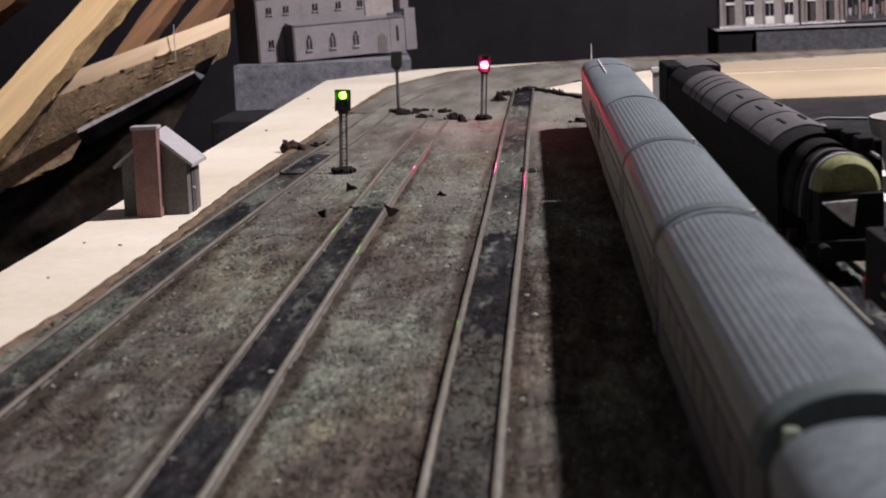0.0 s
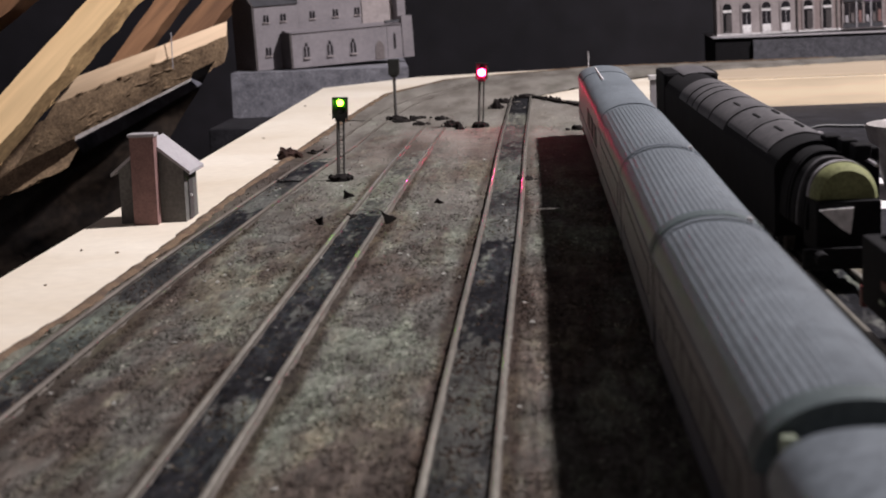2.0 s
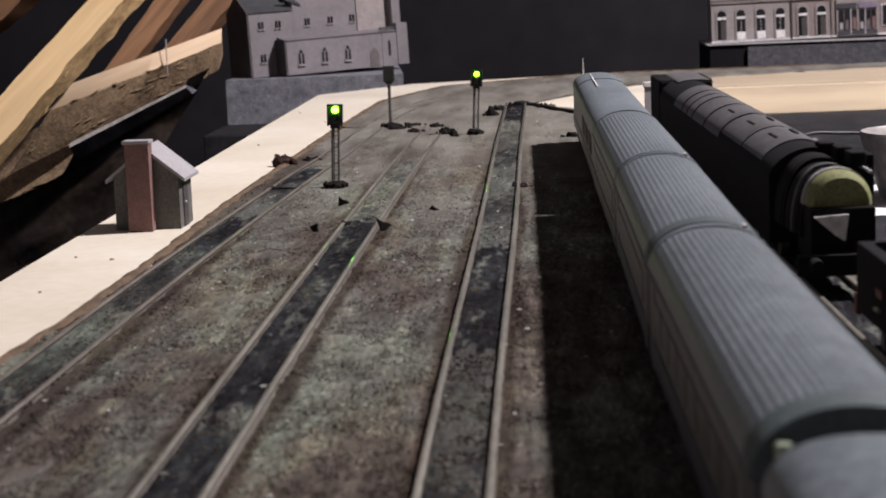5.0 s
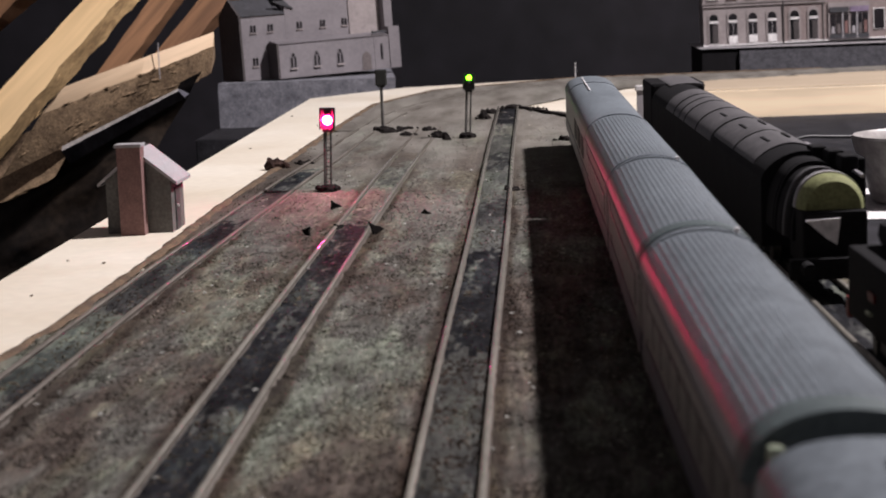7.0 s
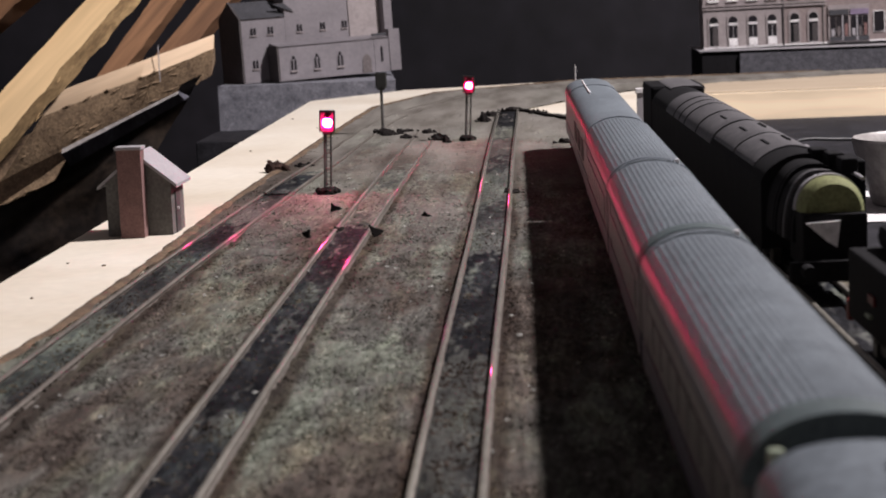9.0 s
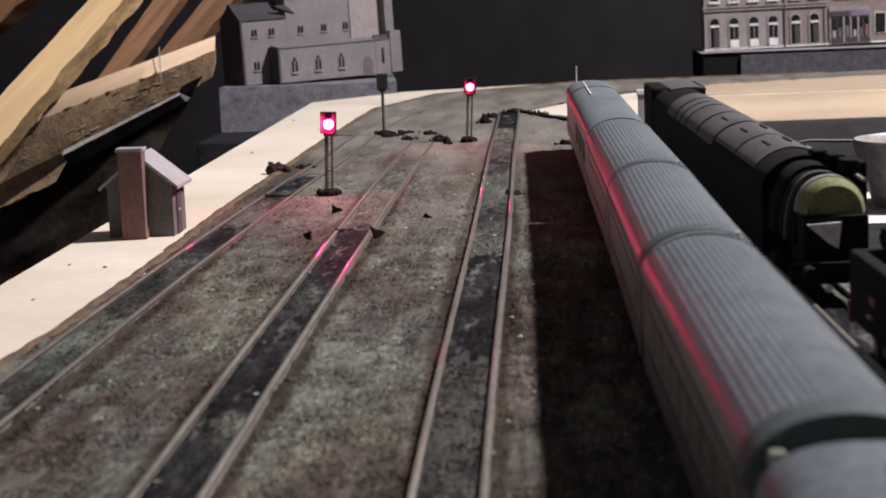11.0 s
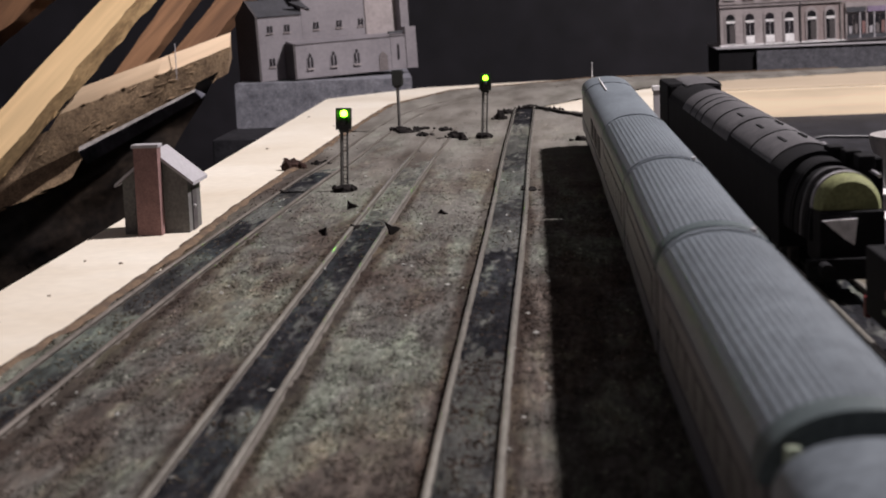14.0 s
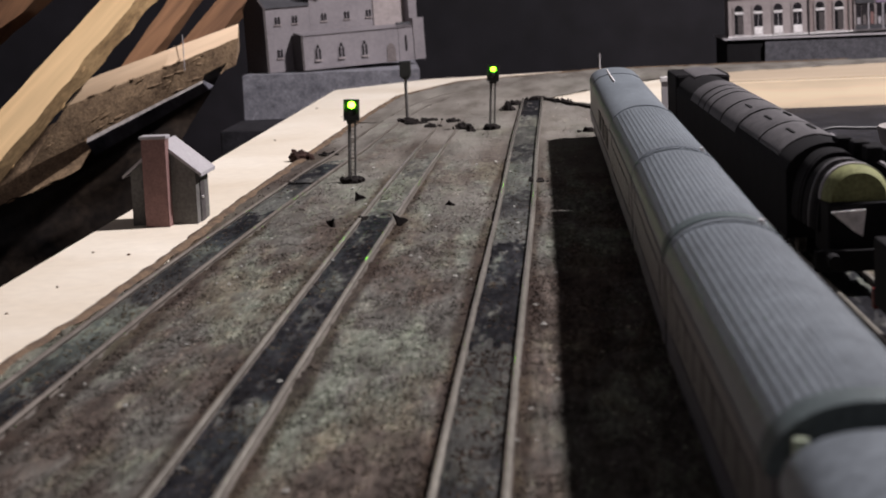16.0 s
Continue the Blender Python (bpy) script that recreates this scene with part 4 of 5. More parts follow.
def signal(x, y, height, turn, lit, label, lean=0.0):
    th = thing("colour_light_signal", (x, y, 0.0), turn, (0, lean))
    tagged(th, label, "railway signal", group="colour light signals")
    rng = random.Random(int(y * 1000))
    b = bm_()
    cyl(b, (0, 0, -0.0005), (0, 0, 0.002), 0.0062, 0.0055, 20)
    for i in range(16):
        a = rng.uniform(0, 6.28)
        d = rng.uniform(0.002, 0.0062)
        r = rng.uniform(0.001, 0.0022)
        bmesh.ops.create_icosphere(b, subdivisions=1, radius=r, matrix=Matrix.Translation((d * math.cos(a), d * math.sin(a), 0.0018)))
    mound = bmesh.ops.create_icosphere(b, subdivisions=3, radius=1.0)["verts"]
    for v in mound:
        v.co *= 1 + 0.2 * noise.noise(v.co * 2.1 + Vector((x * 70, y * 70, 0)))
        v.co = Vector((v.co.x * 0.0062, v.co.y * 0.006, v.co.z * 0.0042))
    part("base", b, M["clump"], th, "black lumpy signal base")
    hh = 0.0118
    zb = height - hh
    if lit:
        part("post", cyl(bm_(), (-0.0016, 0, 0), (-0.0016, 0, zb + 0.001), 0.00075), M["post"], th)
    else:
        part("post", cyl(bm_(), (0, 0, 0), (0, 0, zb + 0.001), 0.0012), M["post"], th)
    lad = bm_()
    for s, r in ((-0.0008, 0.00022), (0.0017, 0.0006)):
        cyl(lad, (s, 0.0012, 0.001), (s, 0.0012, zb + 0.002), r, n=8)
    z = 0.003
    while z < zb:
        cyl(lad, (-0.0008, 0.0012, z), (0.0017, 0.0012, z), 0.00018, n=6)
        z += 0.0022
    if lit:
        part("ladder", lad, M["post"], th)
    part("collar", box(bm_(), -0.0028, 0.0028, -0.0018, 0.0022, zb - 0.0016, zb + 0.0004, 0.0004), M["signal"], th)
    part("head", box(bm_(), -0.0041, 0.0041, -0.0002, 0.0032, zb, height, 0.0005), M["signal"], th)
    part("face_plate", box(bm_(), -0.0038, 0.0038, -0.0009, -0.0003, zb + 0.0003, height - 0.0003), M["plate"], th)
    # rim round the face, a tunnel for the lamps' light
    rim = bm_()
    box(rim, -0.0043, -0.0036, -0.0034, -0.0006, zb, height)
    box(rim, 0.0036, 0.0043, -0.0034, -0.0006, zb, height)
    box(rim, -0.0043, 0.0043, -0.0034, -0.0006, height - 0.0006, height + 0.0002)
    part("hood", rim, M["signal"], th)
    for nm, z, key in (("green_lens", height - 0.0030, "green_lamp"), ("red_lens", height - 0.0068, "red_lamp")):
        bm = bm_()
        bmesh.ops.create_uvsphere(bm, u_segments=20, v_segments=14, radius=0.0026 if key == "red_lamp" else 0.0019)
        for f in bm.faces:
            f.material_index = 0 if f.calc_center_median().y < 0 else 1
        ob = part(nm, bm, [M["far_" + key if lit == "far" else key], M["signal"]], th, "glowing lamp lens" if lit else "unlit lens", smooth=True)
        ob.matrix_basis = pose(0, -0.0008, z, 0, 0, 180)
        LENSES.append((ob, z, lit, key))
    return th


def hut():
    th = thing("model_hut", (-0.1935, 0.885, 0.0), -1)
    tagged(th, "small grey card hut with tall brick chimney", "model building")
    w, d, e, r = 0.0160, 0.029, 0.026, 0.0392
    part("wall", prism(bm_(), [(-w, -0.001), (w, -0.001), (w, e), (0, r - 0.001), (-w, e)], along_y, 0, d), M["hut"], th)
    for s in (-1, 1):
        o = [(0, r + 0.0008), (s * (w + 0.0035), e - 0.002), (s * (w + 0.0035), e - 0.0036), (0, r - 0.0012)]
        part("roof", prism(bm_(), o, along_y, -0.0025, d + 0.0025), M["hutroof"], th)
    part("chimney", box(bm_(), -0.0078, 0.0040, -0.0085, -0.0002, -0.001, 0.0418, 0.0003), M["brick"], th, "red-brown brick chimney stack")
    part("chimney_cap", box(bm_(), -0.0086, 0.0047, -0.0092, 0.0004, 0.0418, 0.0434, 0.0003), M["hutroof"], th)
    part("side_door", box(bm_(), w - 0.0001, w + 0.0005, 0.008, 0.018, -0.001, 0.02), M["churchdark"], th)
    part("door_knob", cyl(bm_(), (w + 0.0004, 0.011, 0.011), (w + 0.0013, 0.011, 0.011), 0.0007), M["white"], th)


def lancet(w, h, n=8):
    """A pointed window outline, foot at 0."""
    out = [(-w / 2, 0), (w / 2, 0)]
    for i in range(n + 1):
        a = radians(60 * i / n)
        out.append((-w / 2 + w * math.cos(a), h - 0.866 * w + w * math.sin(a)))
    for i in range(1, n + 1):
        a = radians(60 - 60 * i / n)
        out.append((w / 2 - w * math.cos(a), h - 0.866 * w + w * math.sin(a)))
    return out


def church():
    th = thing("model_church", (-0.3127, 2.0059, 0.0108), 33.3, (-0.9, -1.6))
    th.scale = (1.064, 1.0, 0.928)
    tagged(th, "grey card church with tower on stone plinth", "model building")
    cw = M["church"]
    # long body, porch, aisle, tower; u runs along the front, w goes back
    part("chancel", box(bm_(), 0, 0.0498, 0, 0.052, 0, 0.0755), cw, th)
    part("chancel_roof", prism(bm_(), [(-0.002, 0.0752), (0.026, 0.0950), (0.054, 0.0752)], along_x, 0.0, 0.0498), M["slate"], th)
    part("nave", box(bm_(), 0.05, 0.1238, 0, 0.085, 0, 0.0985), cw, th)
    part("nave_roof", prism(bm_(), [(-0.003, 0.0985), (0.042, 0.124), (0.088, 0.0985)], along_x, 0.0475, 0.1238), M["slate"], th)
    # thin dark wedge on the front where chancel meets nave
    part("dark_wedge", prism(bm_(), [(0.036, 0.0905), (0.0495, 0.0905), (0.060, 0.0800), (0.0495, 0.0838)], along_y, -0.002, -0.0002), M["slate"], th)
    # gable and aisle ends take the darker stone to paint in their shade
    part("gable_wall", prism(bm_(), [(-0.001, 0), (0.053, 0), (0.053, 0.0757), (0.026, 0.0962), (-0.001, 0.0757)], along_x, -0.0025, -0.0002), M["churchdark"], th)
    part("aisle", box(bm_(), 0.030, 0.141, -0.022, -0.0002, 0, 0.0405), cw, th)
    part("aisle_roof", prism(bm_(), [(-0.0235, 0.0405), (-0.0004, 0.0445), (-0.0004, 0.0405)], along_x, 0.030, 0.141), cw, th)
    part("aisle_end", box(bm_(), 0.0275, 0.0298, -0.0235, -0.0002, 0, 0.0415), M["churchdark"], th, "end wall with shade in its colour")
    part("porch", box(bm_(), 0.1412, 0.1585, -0.0224, -0.0002, 0, 0.0405), cw, th)
    part("porch_roof", prism(bm_(), [(-0.0238, 0.0405), (-0.0002, 0.0445), (-0.0002, 0.0405)], along_x, 0.1412, 0.1592), cw, th)
    part("porch_coping", box(bm_(), 0.141, 0.1575, -0.0205, -0.0175, 0.0432, 0.0462), M["slate"], th)
    part("tower", box(bm_(), 0.124, 0.1605, -0.0015, 0.045, 0, 0.16), M["terrace"], th, "paler tower wall")
    for x0, x1 in ((0.1607, 0.1735),):
        part("buttress", box(bm_(), x0, x1, -0.02, 0.02, 0, 0.05), cw, th)
        part("buttress", box(bm_(), x0, x1 - 0.003, -0.012, 0.02, 0.0502, 0.1), cw, th)
    part("porch_door", prism(bm_(), lancet(0.0105, 0.023), along_y, -0.0227, -0.0215), M["doorway"], th, "grey arched doorway").location.x = 0.1312
    pane = prism(bm_(), lancet(0.0024, 0.0125), along_y, -0.0005, 0.0005)
    first = part("window", pane, M["window"], th)
    first.location = (0.044, -0.0222, 0.012)
    spots = [(0.048, -0.0222, 0.012, 1)]
    for x in (0.073, 0.100):
        spots += [(x - 0.002, -0.0222, 0.012, 1), (x + 0.002, -0.0222, 0.012, 1)]
    for x in (0.013, 0.0325, 0.066, 0.093, 0.1185):
        spots += [(x - 0.0018, -0.0002, 0.056, 0.68), (x + 0.0018, -0.0002, 0.056, 0.68)]
    spots += [(0.0112, -0.0002, 0.017, 0.75), (0.0148, -0.0002, 0.017, 0.75), (0.1495, -0.0226, 0.012, 1.5)]
    for x, y, z, k in spots:
        o = new("window", first.data)
        o.parent, o.location, o.scale = th, (x, y, z), (1, 1, k)
    for x in (0.046, 0.073, 0.100):
        bm = prism(bm_(), lancet(0.0088, 0.0195), along_y, 0, 0.0004)
        part("window_surround", bm, cw, th).location = (x, -0.0224, 0.0105)
        part("window_light", prism(bm_(), lancet(0.003, 0.0045), along_y, -0.0004, 0.0003), M["window"], th).location = (x, -0.0224, 0.0245)
        part("window_sill", box(bm_(), x - 0.004, x + 0.004, -0.0245, -0.0221, 0.0098, 0.0112), M["terrace"], th)
    for x in (0.013, 0.0325, 0.066, 0.093, 0.1185):
        part("window_sill", box(bm_(), x - 0.004, x + 0.004, -0.0018, 0.0, 0.0545, 0.0556), M["terrace"], th)
    part("window_sill", box(bm_(), 0.009, 0.017, -0.0018, 0.0, 0.0152, 0.0164), M["terrace"], th)
    # plinth below
    pl = part("stone_plinth", prism(bm_(), [(-0.340, 1.985), (-0.1475, 1.985), (-0.174, 2.25), (-0.340, 2.25)], along_z, -0.038, 0.0103), M["stonewall"])
    tagged(pl, "blue-grey stone-paper plinth under card church", "plinth")
    bx = part("dark_box", box(bm_(), -0.345, -0.2265, 1.86, 2.25, -0.9, -0.0385, 0.002), M["stonedark"])
    tagged(bx, "dark grey box beside the baseboard", "box")


def terrace():
    th = thing("model_terrace", (0.2123, 2.3, 0.0163), 0, (0, -0.8))
    tagged(th, "printed card terrace with arched windows and shopfront", "model building")
    ts = M["terrace"]
    part("wall", box(bm_(), 0, 0.0972, 0, 0.05, 0, 0.16), ts, th)
    part("wall", box(bm_(), 0.0974, 0.34, 0.0004, 0.05, 0, 0.16), M["terrace_brown"], th, "browner printed stone front")
    part("base_course", box(bm_(), -0.001, 0.341, -0.0015, -0.0002, 0, 0.0018), M["white"], th)
    part("string_course", box(bm_(), -0.001, 0.15, -0.0022, -0.0002, 0.0475, 0.0495), ts, th)
    part("string_course", box(bm_(), -0.0015, 0.15, -0.003, -0.0002, 0.0512, 0.0535), ts, th)

    def arched(w, h, n=10):
        return [(-w / 2, 0), (w / 2, 0)] + [(w / 2 * math.cos(math.pi * i / n), h - w / 2 + w / 2 * math.sin(math.pi * i / n)) for i in range(n + 1)]
    for k, x in enumerate((0.0125, 0.036, 0.0602, 0.0838, 0.1112, 0.1340)):
        door = k in (0, 4, 5)
        part("arch_surround", prism(bm_(), arched(0.0145, 0.0405), along_y, -0.0014, -0.0001), ts, th).location = (x, 0, 0.003)
        op = part("door" if door else "window", prism(bm_(), arched(0.0105, 0.036), along_y, -0.0019, -0.0013), M["soot"] if door else M["window"], th)
        op.location = (x, 0, 0.003)
        if door:
            part("door_leaf", box(bm_(), x - 0.0015, x + 0.0048, -0.0026, -0.0018, 0.0032, 0.026), M["churchdark"], th, "dark brown panelled door")
        else:
            part("window_apron", box(bm_(), x - 0.0052, x + 0.0052, -0.0026, -0.0012, 0.0032, 0.0122), M["white"], th)
            part("glazing_bar", box(bm_(), x - 0.0003, x + 0.0003, -0.0024, -0.0018, 0.0123, 0.0280), M["hutroof"], th)
        part("transom", box(bm_(), x - 0.0052, x + 0.0052, -0.0024, -0.0018, 0.0280, 0.0310), M["white"], th)
        part("fanlight", box(bm_(), x - 0.0058, x + 0.0058, -0.0022, -0.0012, 0.0022, 0.0031), M["white"], th)
    for x in (0.0125, 0.036, 0.0602, 0.0838, 0.1112, 0.1340, 0.166, 0.178, 0.19):
        w = 0.0052 if x < 0.15 else 0.0045
        fr = part("window_frame", box(bm_(), x - w - 0.0012, x + w + 0.0012, -0.0012, -0.0001, 0.0585, 0.094), M["white"], th)
        part("pane", box(bm_(), x - w, x + w, -0.0018, -0.0012, 0.0602, 0.0745), M["window"], fr)
        part("pane", box(bm_(), x - w, x + w, -0.0018, -0.0012, 0.0757, 0.092), M["window"], fr)
        part("window_sill", box(bm_(), x - w - 0.002, x + w + 0.002, -0.003, -0.0001, 0.0568, 0.0583), M["white"], th)
    part("drainpipe", cyl(bm_(), (0.0975, -0.0015, 0), (0.0975, -0.0015, 0.16), 0.0011), M["churchdark"], th)
    part("drainpipe", cyl(bm_(), (0.1462, -0.0015, 0), (0.1462, -0.0015, 0.16), 0.0006), M["hut"], th)
    shop = part("shopfront", box(bm_(), 0.152, 0.202, -0.0028, -0.0001, 0.001, 0.046), ts, th)
    part("fascia", box(bm_(), 0.1535, 0.1765, -0.0045, -0.0029, 0.034, 0.0405), M["slate"], shop)
    part("fascia", box(bm_(), 0.1785, 0.201, -0.0045, -0.0029, 0.034, 0.0405), M["mauve"], shop)
    for k, (a, b) in enumerate(((0.1545, 0.1605), (0.1615, 0.1675), (0.1705, 0.1765), (0.1795, 0.1855), (0.1875, 0.193), (0.194, 0.200))):
        part("pane", box(bm_(), a, b, -0.0038, -0.0029, 0.008, 0.032), M["window"], shop)
        part("display", box(bm_(), a + 0.001, b - 0.0012, -0.0042, -0.0038, 0.0085, 0.017 + 0.003 * (k % 3)), M[("hutroof", "doorway", "brick")[k % 3]], shop)
    for a in (0.1692, 0.1866):
        part("pilaster", box(bm_(), a - 0.0008, a + 0.0008, -0.0042, -0.0029, 0.002, 0.0335), M["hutroof"], shop)
    part("stall_riser", box(bm_(), 0.1535, 0.201, -0.004, -0.0029, 0.002, 0.0072), M["slate"], shop)
    for i in range(5):
        x = 0.208 + i * 0.025
        fr = part("window_frame", box(bm_(), x - 0.001, x + 0.013, -0.0012, -0.0001, 0.011, 0.037), M["white"], th)
        part("pane", box(bm_(), x, x + 0.012, -0.0018, -0.0012, 0.012, 0.036), M["window"], fr)
    pl = part("terrace_stand", box(bm_(), 0.2065, 0.56, 2.27, 2.42, -0.9, 0.0146, 0.001), M["soot"])
    tagged(pl, "black painted stand under card terrace", "stand")
    lg = part("stand_top", box(bm_(), 0.2035, 0.56, 2.266, 2.42, 0.0148, 0.0158, 0.0003), M["hutroof"])
    tagged(lg, "thin pale card ledge under the terrace", "ledge")
    st = part("stone_strip", box(bm_(), 0.252, 0.56, 2.2635, 2.2695, -0.9, 0.0115), M["stonestrip"])
    tagged(st, "dark stone-paper strip on the terrace stand", "wall")


def clumps():
    """Dark tufts and lumps of scatter lying on the ballast."""
    rng = random.Random(4)
    for x, y, w, h, lab in ((-0.166, 1.166, 0.011, 0.007, 0), (-0.150, 1.185, 0.006, 0.002, 0), (-0.110, 1.405, 0.010, 0.003, 0), (-0.094, 1.37, 0.006, 0.003, 0),
                            (-0.071, 1.34, 0.007, 0.006, 0), (-0.064, 1.325, 0.004, 0.006, 0), (-0.081, 1.41, 0.006, 0.003, 0), (-0.041, 1.50, 0.006, 0.010, 0), (-0.035, 1.56, 0.010, 0.004, 0),
                            (-0.018, 1.60, 0.012, 0.005, 0), (0.002, 1.57, 0.010, 0.003, 0), (-0.013, 1.0, 0.006, 0.002, 0), (0.021, 1.285, 0.007, 0.004, 0), (-0.1, 1.43, 0.01, 0.002, 0)):
        bm = bm_()
        heart = bmesh.ops.create_icosphere(bm, subdivisions=3, radius=1.0)["verts"]
        for v in heart:
            v.co *= 1 + 0.28 * noise.noise(v.co * 2.3 + Vector((x * 90, y * 90, 0)))
            v.co = Vector((v.co.x * w * 0.62, v.co.y * w * 0.5, v.co.z * h * 0.8))
        for i in range(14):
            a, d = rng.uniform(0, 6.28), math.sqrt(rng.uniform(0, 1))
            r = rng.uniform(0.0006, 0.0017)
            zz = h * (1 - d * d) * rng.uniform(0.2, 0.9)
            m = Matrix.Translation((w * d * math.cos(a), w * 0.6 * d * math.sin(a), zz)) @ pose(0, 0, 0, rng.uniform(0, 90), rng.uniform(0, 90), 0) @ Matrix.Diagonal((1.5, 1, 0.7, 1))
            bmesh.ops.create_icosphere(bm, subdivisions=1, radius=r, matrix=m)
        ob = part("scatter_clump", bm, M["brown_clump" if h == 0.007 else "clump"])
        ob.matrix_basis = pose(x, y, 0.0004)
        tagged(ob, "dark brown clump of scatter on ballast", "clump", group="scatter clumps")
    for x, y, h, lean, rz in ((-0.074, 0.848, 0.0085, -28, 30), (-0.093, 0.862, 0.006, -35, 60), (-0.108, 0.848, 0.006, 50, -20), (-0.104, 0.945, 0.006, -12, 10), (-0.055, 0.91, 0.003, 10, 0)):
        bm = bm_()
        h *= 0.85
        pts = [(-0.0030, 0), (0.0034, 0), (0.0022, h * 0.3), (0.0002, h * 0.55), (-0.0014, h), (-0.0020, h * 0.5)]
        prism(bm, pts, along_y, -0.0007, 0.0008)
        bmesh.ops.bevel(bm, geom=list(bm.edges), offset=0.0003, segments=1, affect="EDGES")
        ob = part("dark_chip", bm, M["clump"])
        ob.matrix_basis = pose(x, y, 0.0006, lean * 0.3, lean, rz)
        tagged(ob, "dark pointed chip lying by the rails", "debris", group="dark chips")


def posts():
    th = thing("white_post", (0.0842, 1.457, 0.0))
    tagged(th, "short grey post with white cap", "post")
    part("shaft", box(bm_(), -0.0032, 0.0032, -0.002, 0.002, -0.0005, 0.0215, 0.0003), M["hutroof"], th)
    part("cap", box(bm_(), -0.0042, 0.0036, -0.003, 0.003, 0.0216, 0.0256, 0.0005), M["white"], th)
    s = part("wooden_strip", sweep(bm_(), [(-0.003, -0.001), (0.003, -0.001), (0.0024, 0.0022), (-0.0024, 0.0024)], [(-0.022, 1.622, 0), (-0.006, 1.59, 0), (0.012, 1.535, 0), (0.03, 1.485, 0), (0.045, 1.45, 0)]), M["clump"])
    tagged(s, "dark wooden strip lying beyond the track end", "strip")
    k = part("nail", cyl(bm_(), (-0.3631, 1.7905, 0.0630), (-0.3625, 1.7875, 0.0279), 0.0006, 0.0004, 8), M["hutroof"])
    tagged(k, "pale nail hanging on the roof brace", "nail")
    w = part("wire_pin", cyl(bm_(), (0.0435, 1.9, -0.0005), (0.044, 1.9, 0.0235), 0.0006, 0.0004, 8), M["white"])
    tagged(w, "thin upright steel wire on the ballast", "pin")


def lower_clutter():
    b = part("dark_box", box(bm_(), 0.158, 0.176, 0.99, 1.03, -0.0268, 0.0125, 0.001), M["soot"])
    tagged(b, "small black box on the lower board", "box")
    s = part("paper_sheet", box(bm_(), 0.178, 0.32, 1.03, 1.17, -0.0269, -0.0262, 0.0002), M["white"])
    tagged(s, "white paper lying on the lower board", "paper")


def mug():
    bm = bm_()
    n = 40
    sec = [(0.026, -0.0268), (0.028, -0.0258), (0.0385, 0.006), (0.040, 0.012), (0.0392, 0.0135), (0.0375, 0.012), (0.036, 0.004), (0.027, -0.023), (0.0, -0.023)]
    rings = [[bm.verts.new((r * math.cos(6.28318 * i / n), r * math.sin(6.28318 * i / n), z)) for i in range(n)] for r, z in sec[:-1]]
    for p, q in zip(rings, rings[1:]):
        for i in range(n):
            bm.faces.new((p[i], p[(i + 1) % n], q[(i + 1) % n], q[i]))
    bm.faces.new(rings[0]), bm.faces.new(rings[-1])
    bmesh.ops.recalc_face_normals(bm, faces=bm.faces)
    ob = part("white_pot", bm, M["mug"], smooth=True)
    ob.matrix_basis = pose(0.2275, 1.1, 0.0007)
    tagged(ob, "white plastic pot standing beside the tracks", "pot")


def cable():
    c = bpy.data.curves.new("cable", "CURVE")
    c.dimensions, c.bevel_depth = "3D", 0.0011
    sp = c.splines.new("BEZIER")
    pts = ((0.15, 1.2, -0.027), (0.165, 1.21, -0.0005), (0.195, 1.22, 0.0025), (0.225, 1.23, -0.004), (0.245, 1.24, -0.027))
    sp.bezier_points.add(len(pts) - 1)
    for b, p in zip(sp.bezier_points, pts):
        b.co, b.handle_left_type, b.handle_right_type = p, "AUTO", "AUTO"
    c.materials.append(M["black"])
    tagged(new("cable", c), "black wire looping up from lower board", "cable")


def motions():
    turn = 1 / 30
    # seconds at which each signal's green comes on or goes off
    lit = {"near": [(0.0, True), (5.2, False), (11.63, True)], "far": [(0.0, False), (3.07, True), (8.68, False), (13.867, True)]}
    for ob, z, which, key in LENSES:
        if not which:
            continue
        rows, angle = [], None
        for t, green in lit[which]:
            goal = 0 if green == (key == "green_lamp") else 180
            if angle is None:
                rows.append((t, pose(0, -0.0008, z, 0, 0, goal)))
            else:
                for k in range(4):
                    rows.append((t + k * turn, pose(0, -0.0008, z, 0, 0, angle + (goal - angle) * k / 3)))
            angle = goal
        rows.append((16.0, pose(0, -0.0008, z, 0, 0, angle)))
        walk(ob, rows)


room()
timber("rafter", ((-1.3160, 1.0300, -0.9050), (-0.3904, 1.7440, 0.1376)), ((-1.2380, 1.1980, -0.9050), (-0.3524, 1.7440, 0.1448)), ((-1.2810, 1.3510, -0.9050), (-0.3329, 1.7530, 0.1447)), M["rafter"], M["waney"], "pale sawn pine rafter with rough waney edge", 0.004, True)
timber("rafter", ((-0.5060, 1.9700, -0.0204), (-0.3850, 2.0400, 0.1463)), ((-0.4822, 1.9700, -0.0211), (-0.3552, 2.0400, 0.1452)), ((-0.4792, 2.0000, -0.0238), (-0.3498, 2.0700, 0.1450)), M["rafterold"], M["rafterold"], "red-brown old roof rafter")
timber("rafter", ((-0.4521, 2.0800, 0.0140), (-0.3524, 2.1350, 0.1312)), ((-0.4119, 2.0800, 0.0170), (-0.3192, 2.1350, 0.1291)), ((-0.4032, 2.1100, 0.0200), (-0.3127, 2.1650, 0.1270)), M["rafterold"], M["rafterold"], "orange-brown roof rafter with torn edge", 0.004)
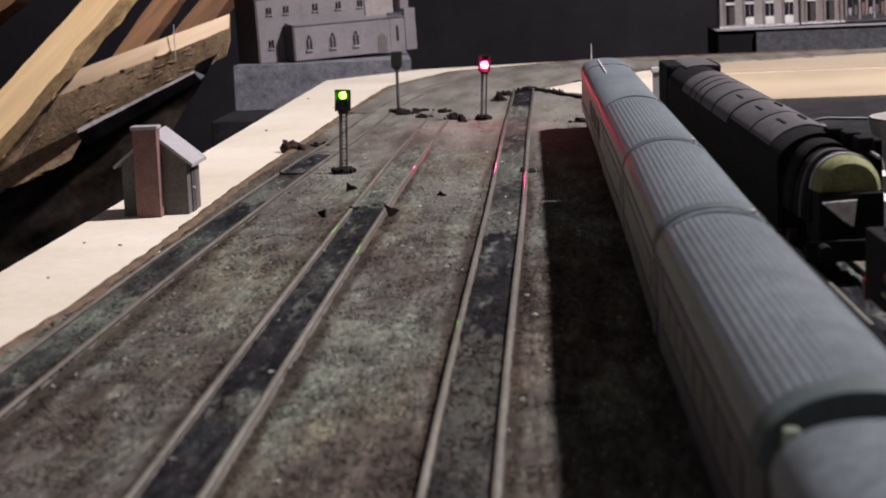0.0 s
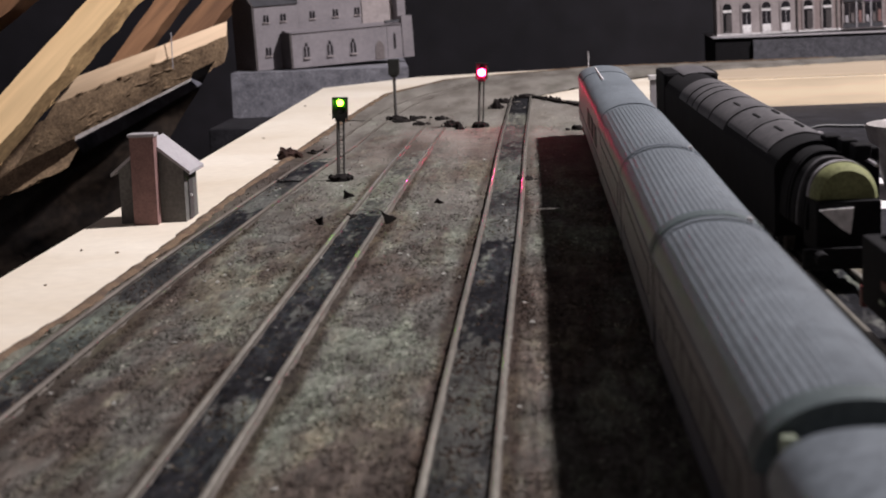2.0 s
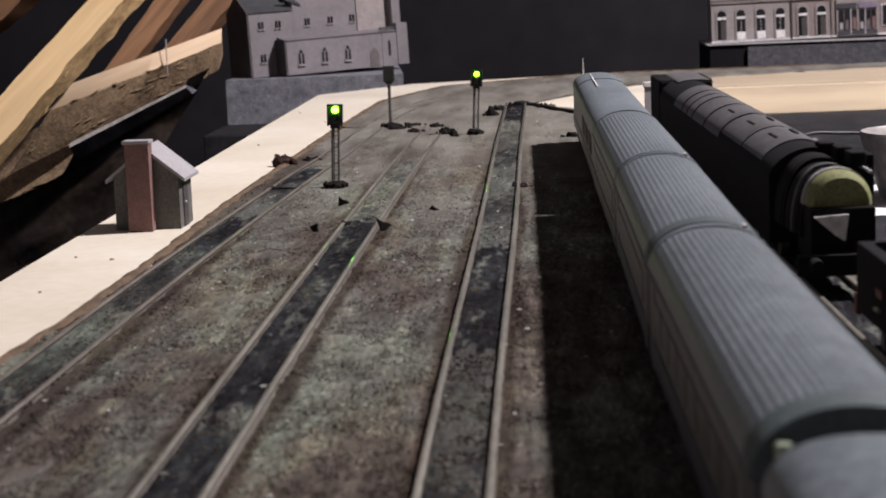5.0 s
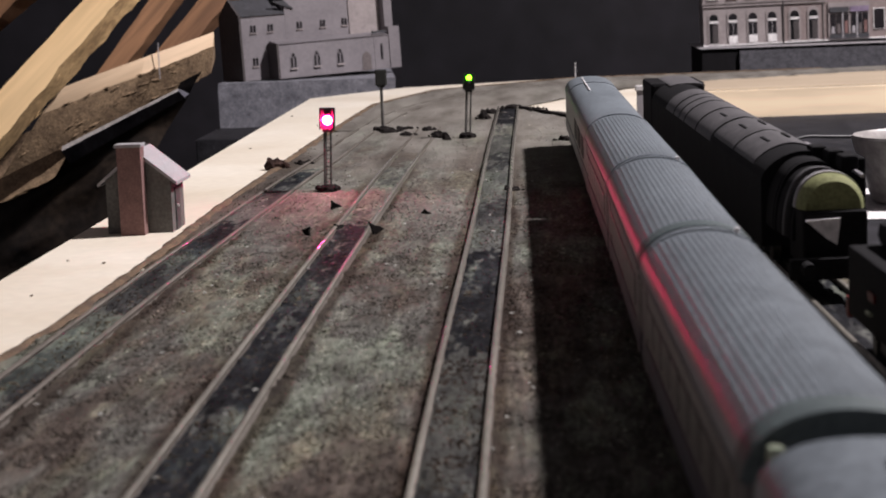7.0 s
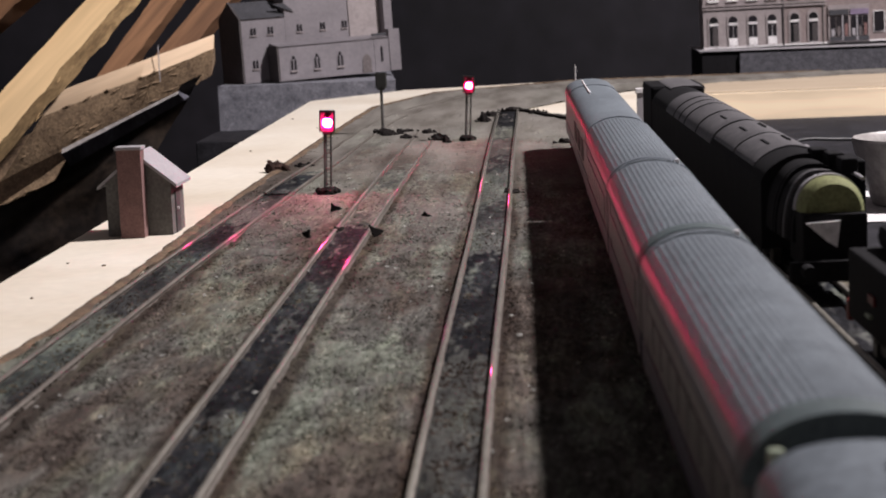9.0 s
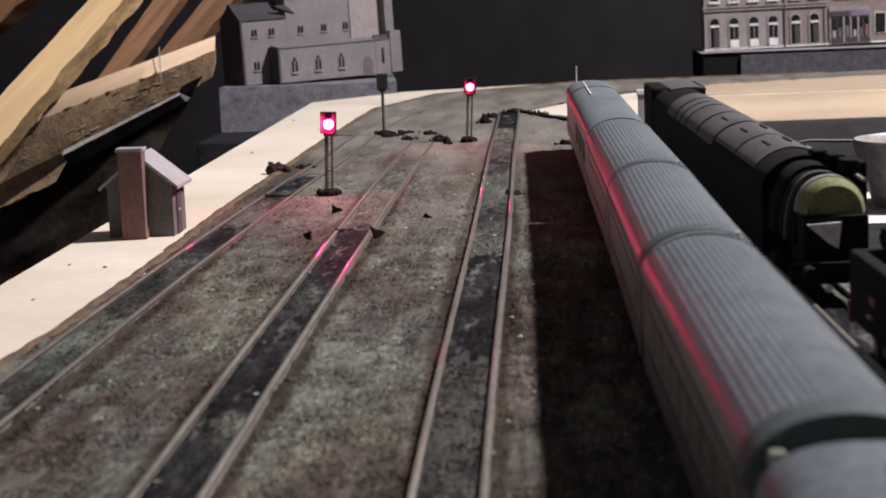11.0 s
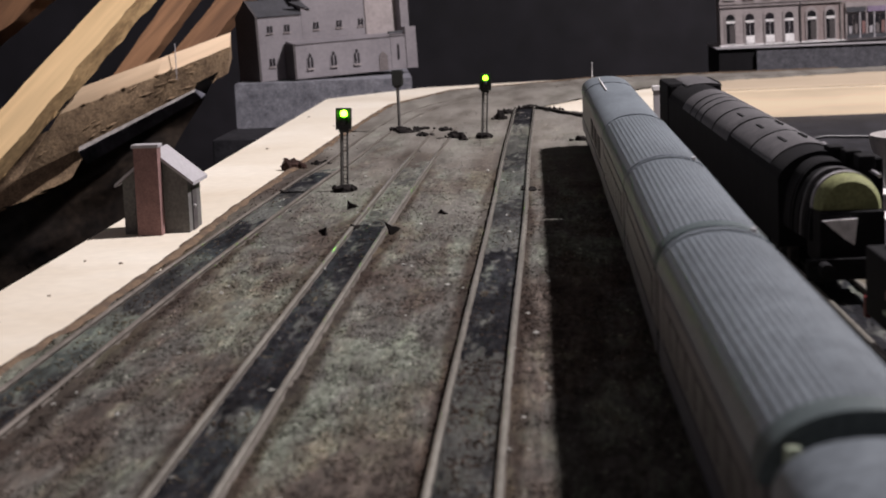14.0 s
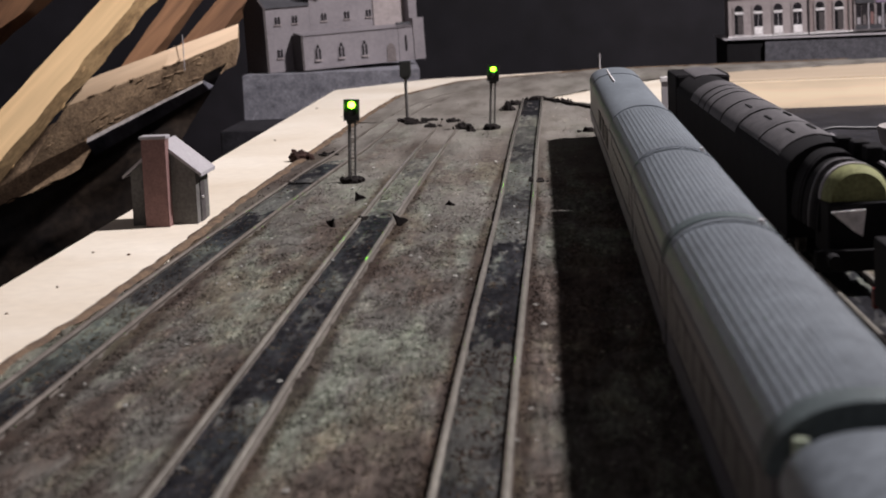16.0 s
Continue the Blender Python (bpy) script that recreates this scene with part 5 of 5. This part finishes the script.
timber("rafter", ((-2.0, 1.9, -0.93), (-0.53, 1.9, 0.14)), ((-1.985, 1.9, -0.951), (-0.515, 1.9, 0.118)), ((-1.98, 1.93, -0.957), (-0.51, 1.93, 0.112)), M["rafterold"], M["rafterold"], "red-brown old roof rafter")
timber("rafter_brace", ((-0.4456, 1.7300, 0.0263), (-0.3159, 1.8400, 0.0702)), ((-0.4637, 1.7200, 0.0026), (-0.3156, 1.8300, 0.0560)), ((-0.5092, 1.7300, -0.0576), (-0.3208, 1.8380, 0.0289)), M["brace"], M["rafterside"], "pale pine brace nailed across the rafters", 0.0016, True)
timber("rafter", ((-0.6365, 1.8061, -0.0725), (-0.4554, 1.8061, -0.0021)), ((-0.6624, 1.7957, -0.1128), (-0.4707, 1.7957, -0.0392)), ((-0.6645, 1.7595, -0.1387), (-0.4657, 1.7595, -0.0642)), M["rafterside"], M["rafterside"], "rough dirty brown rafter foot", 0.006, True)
timber("roofing_felt", ((-0.4345, 1.6758, -0.0246), (-0.3230, 1.6738, 0.0246)), ((-0.4345, 1.6718, -0.0288), (-0.3230, 1.6718, 0.0224)), ((-0.4300, 1.6816, -0.0420), (-0.3190, 1.6816, 0.0155)), M["felt"], M["feltunder"], "torn edge of dark roofing felt", 0.0006)
sheeting()
baseboard()
ballast()
track(buried(smooth_path([(-0.1605, -0.1), (-0.1598, 0.25), (-0.1582, 0.5), (-0.1540, 0.75), (-0.1440, 1.05), (-0.137, 1.2), (-0.1325, 1.38), (-0.124, 1.55), (-0.105, 1.68), (-0.07, 1.80), (-0.02, 1.885), (0.05, 1.935), (0.15, 1.955), (0.35, 1.96), (0.6, 1.96)]), 1.1, 1.5, 0.0016), "weathered outer track curving round the board end", 0.0006, sections=((0.44, "infill_mid"), (0.52, "infill"), (0.6, "infill_mid"), (0.66, "infill_pale"), (0.8, "infill_mid"), (0.9, "infill"), (0.97, "infill_pale"), (1.06, "infill_mid"), (1.13, "infill"), (1.24, "infill_mid")), head="dull_head")
track(buried(smooth_path([(-0.0885, -0.1), (-0.0882, 0.3), (-0.088, 0.6), (-0.087, 0.87), (-0.0845, 1.15), (-0.0815, 1.42)]), 1.1, 1.42, 0.0020), "rusty painted track half buried in ballast", 0.0, sections=((0.465, "infill"), (0.49, "infill_mid"), (0.665, "infill"), (0.70, "infill_mid"), (0.87, "infill"), (0.90, "infill_pale"), (1.05, "infill_dust"), (1.08, "infill_pale"), (1.26, "infill_dust")))
track(line(-0.0225, -0.1, 1.60, 0.012), "painted track running straight through ballast", 0.0, sections=((0.42, "infill_mid"), (0.555, "infill_pale"), (0.775, "infill"), (0.86, "infill_pale"), (0.95, "infill_mid"), (1.10, "infill_pale"), (1.20, "infill_mid"), (1.34, "infill_pale"), (1.42, "infill_dust"), (9.0, "infill")))
JOINTS = [(0.0556, 0.0), (0.0468, 0.281), (0.0431, 0.490), (0.0423, 0.680), (0.0402, 0.885), (0.0370, 1.235)]
track(smooth_path([(0.0602, -0.1), *JOINTS, (0.0355, 1.38)], 0.03), "track hidden beneath the passenger train")
track([(0.1205, -0.1, 0.0), (0.1165, 0.1, 0.0), (0.108, 0.4, 0.0), (0.100, 0.70, 0.0), (0.0925, 1.03, 0.0), (0.087, 1.3, 0.0)], "track hidden beneath the diesel locomotive")
for k, ((x0, y0), (x1, y1)) in enumerate(zip(JOINTS, JOINTS[1:])):
    span, turn = math.hypot(x1 - x0, y1 - y0) - 0.0035, math.degrees(math.atan2(x0 - x1, y1 - y0))
    if k == 0:
        span -= 0.006
    if k in (0, 4):
        power_car(x0, y0, span, turn, 1 if k else -1)
    else:
        coach(x0, y0, span, turn, "ribbed grey-roofed passenger coach in a long train", -1 if k == 1 else 1, k < 3)
diesel()
wagon()
signal(-0.117, 1.027, 0.0470, 0, "near", "black two-lamp signal on a thin post with ladder", 2.3)
signal(-0.0485, 1.337, 0.0465, 0, "far", "black two-lamp signal on a thin post with ladder", 3.2)
signal(-0.117, 1.423, 0.0470, 180, "", "black two-lamp signal seen from behind")
hut()
church()
terrace()
clumps()
board_crumbs()
posts()
lower_clutter()
mug()
cable()
motions()
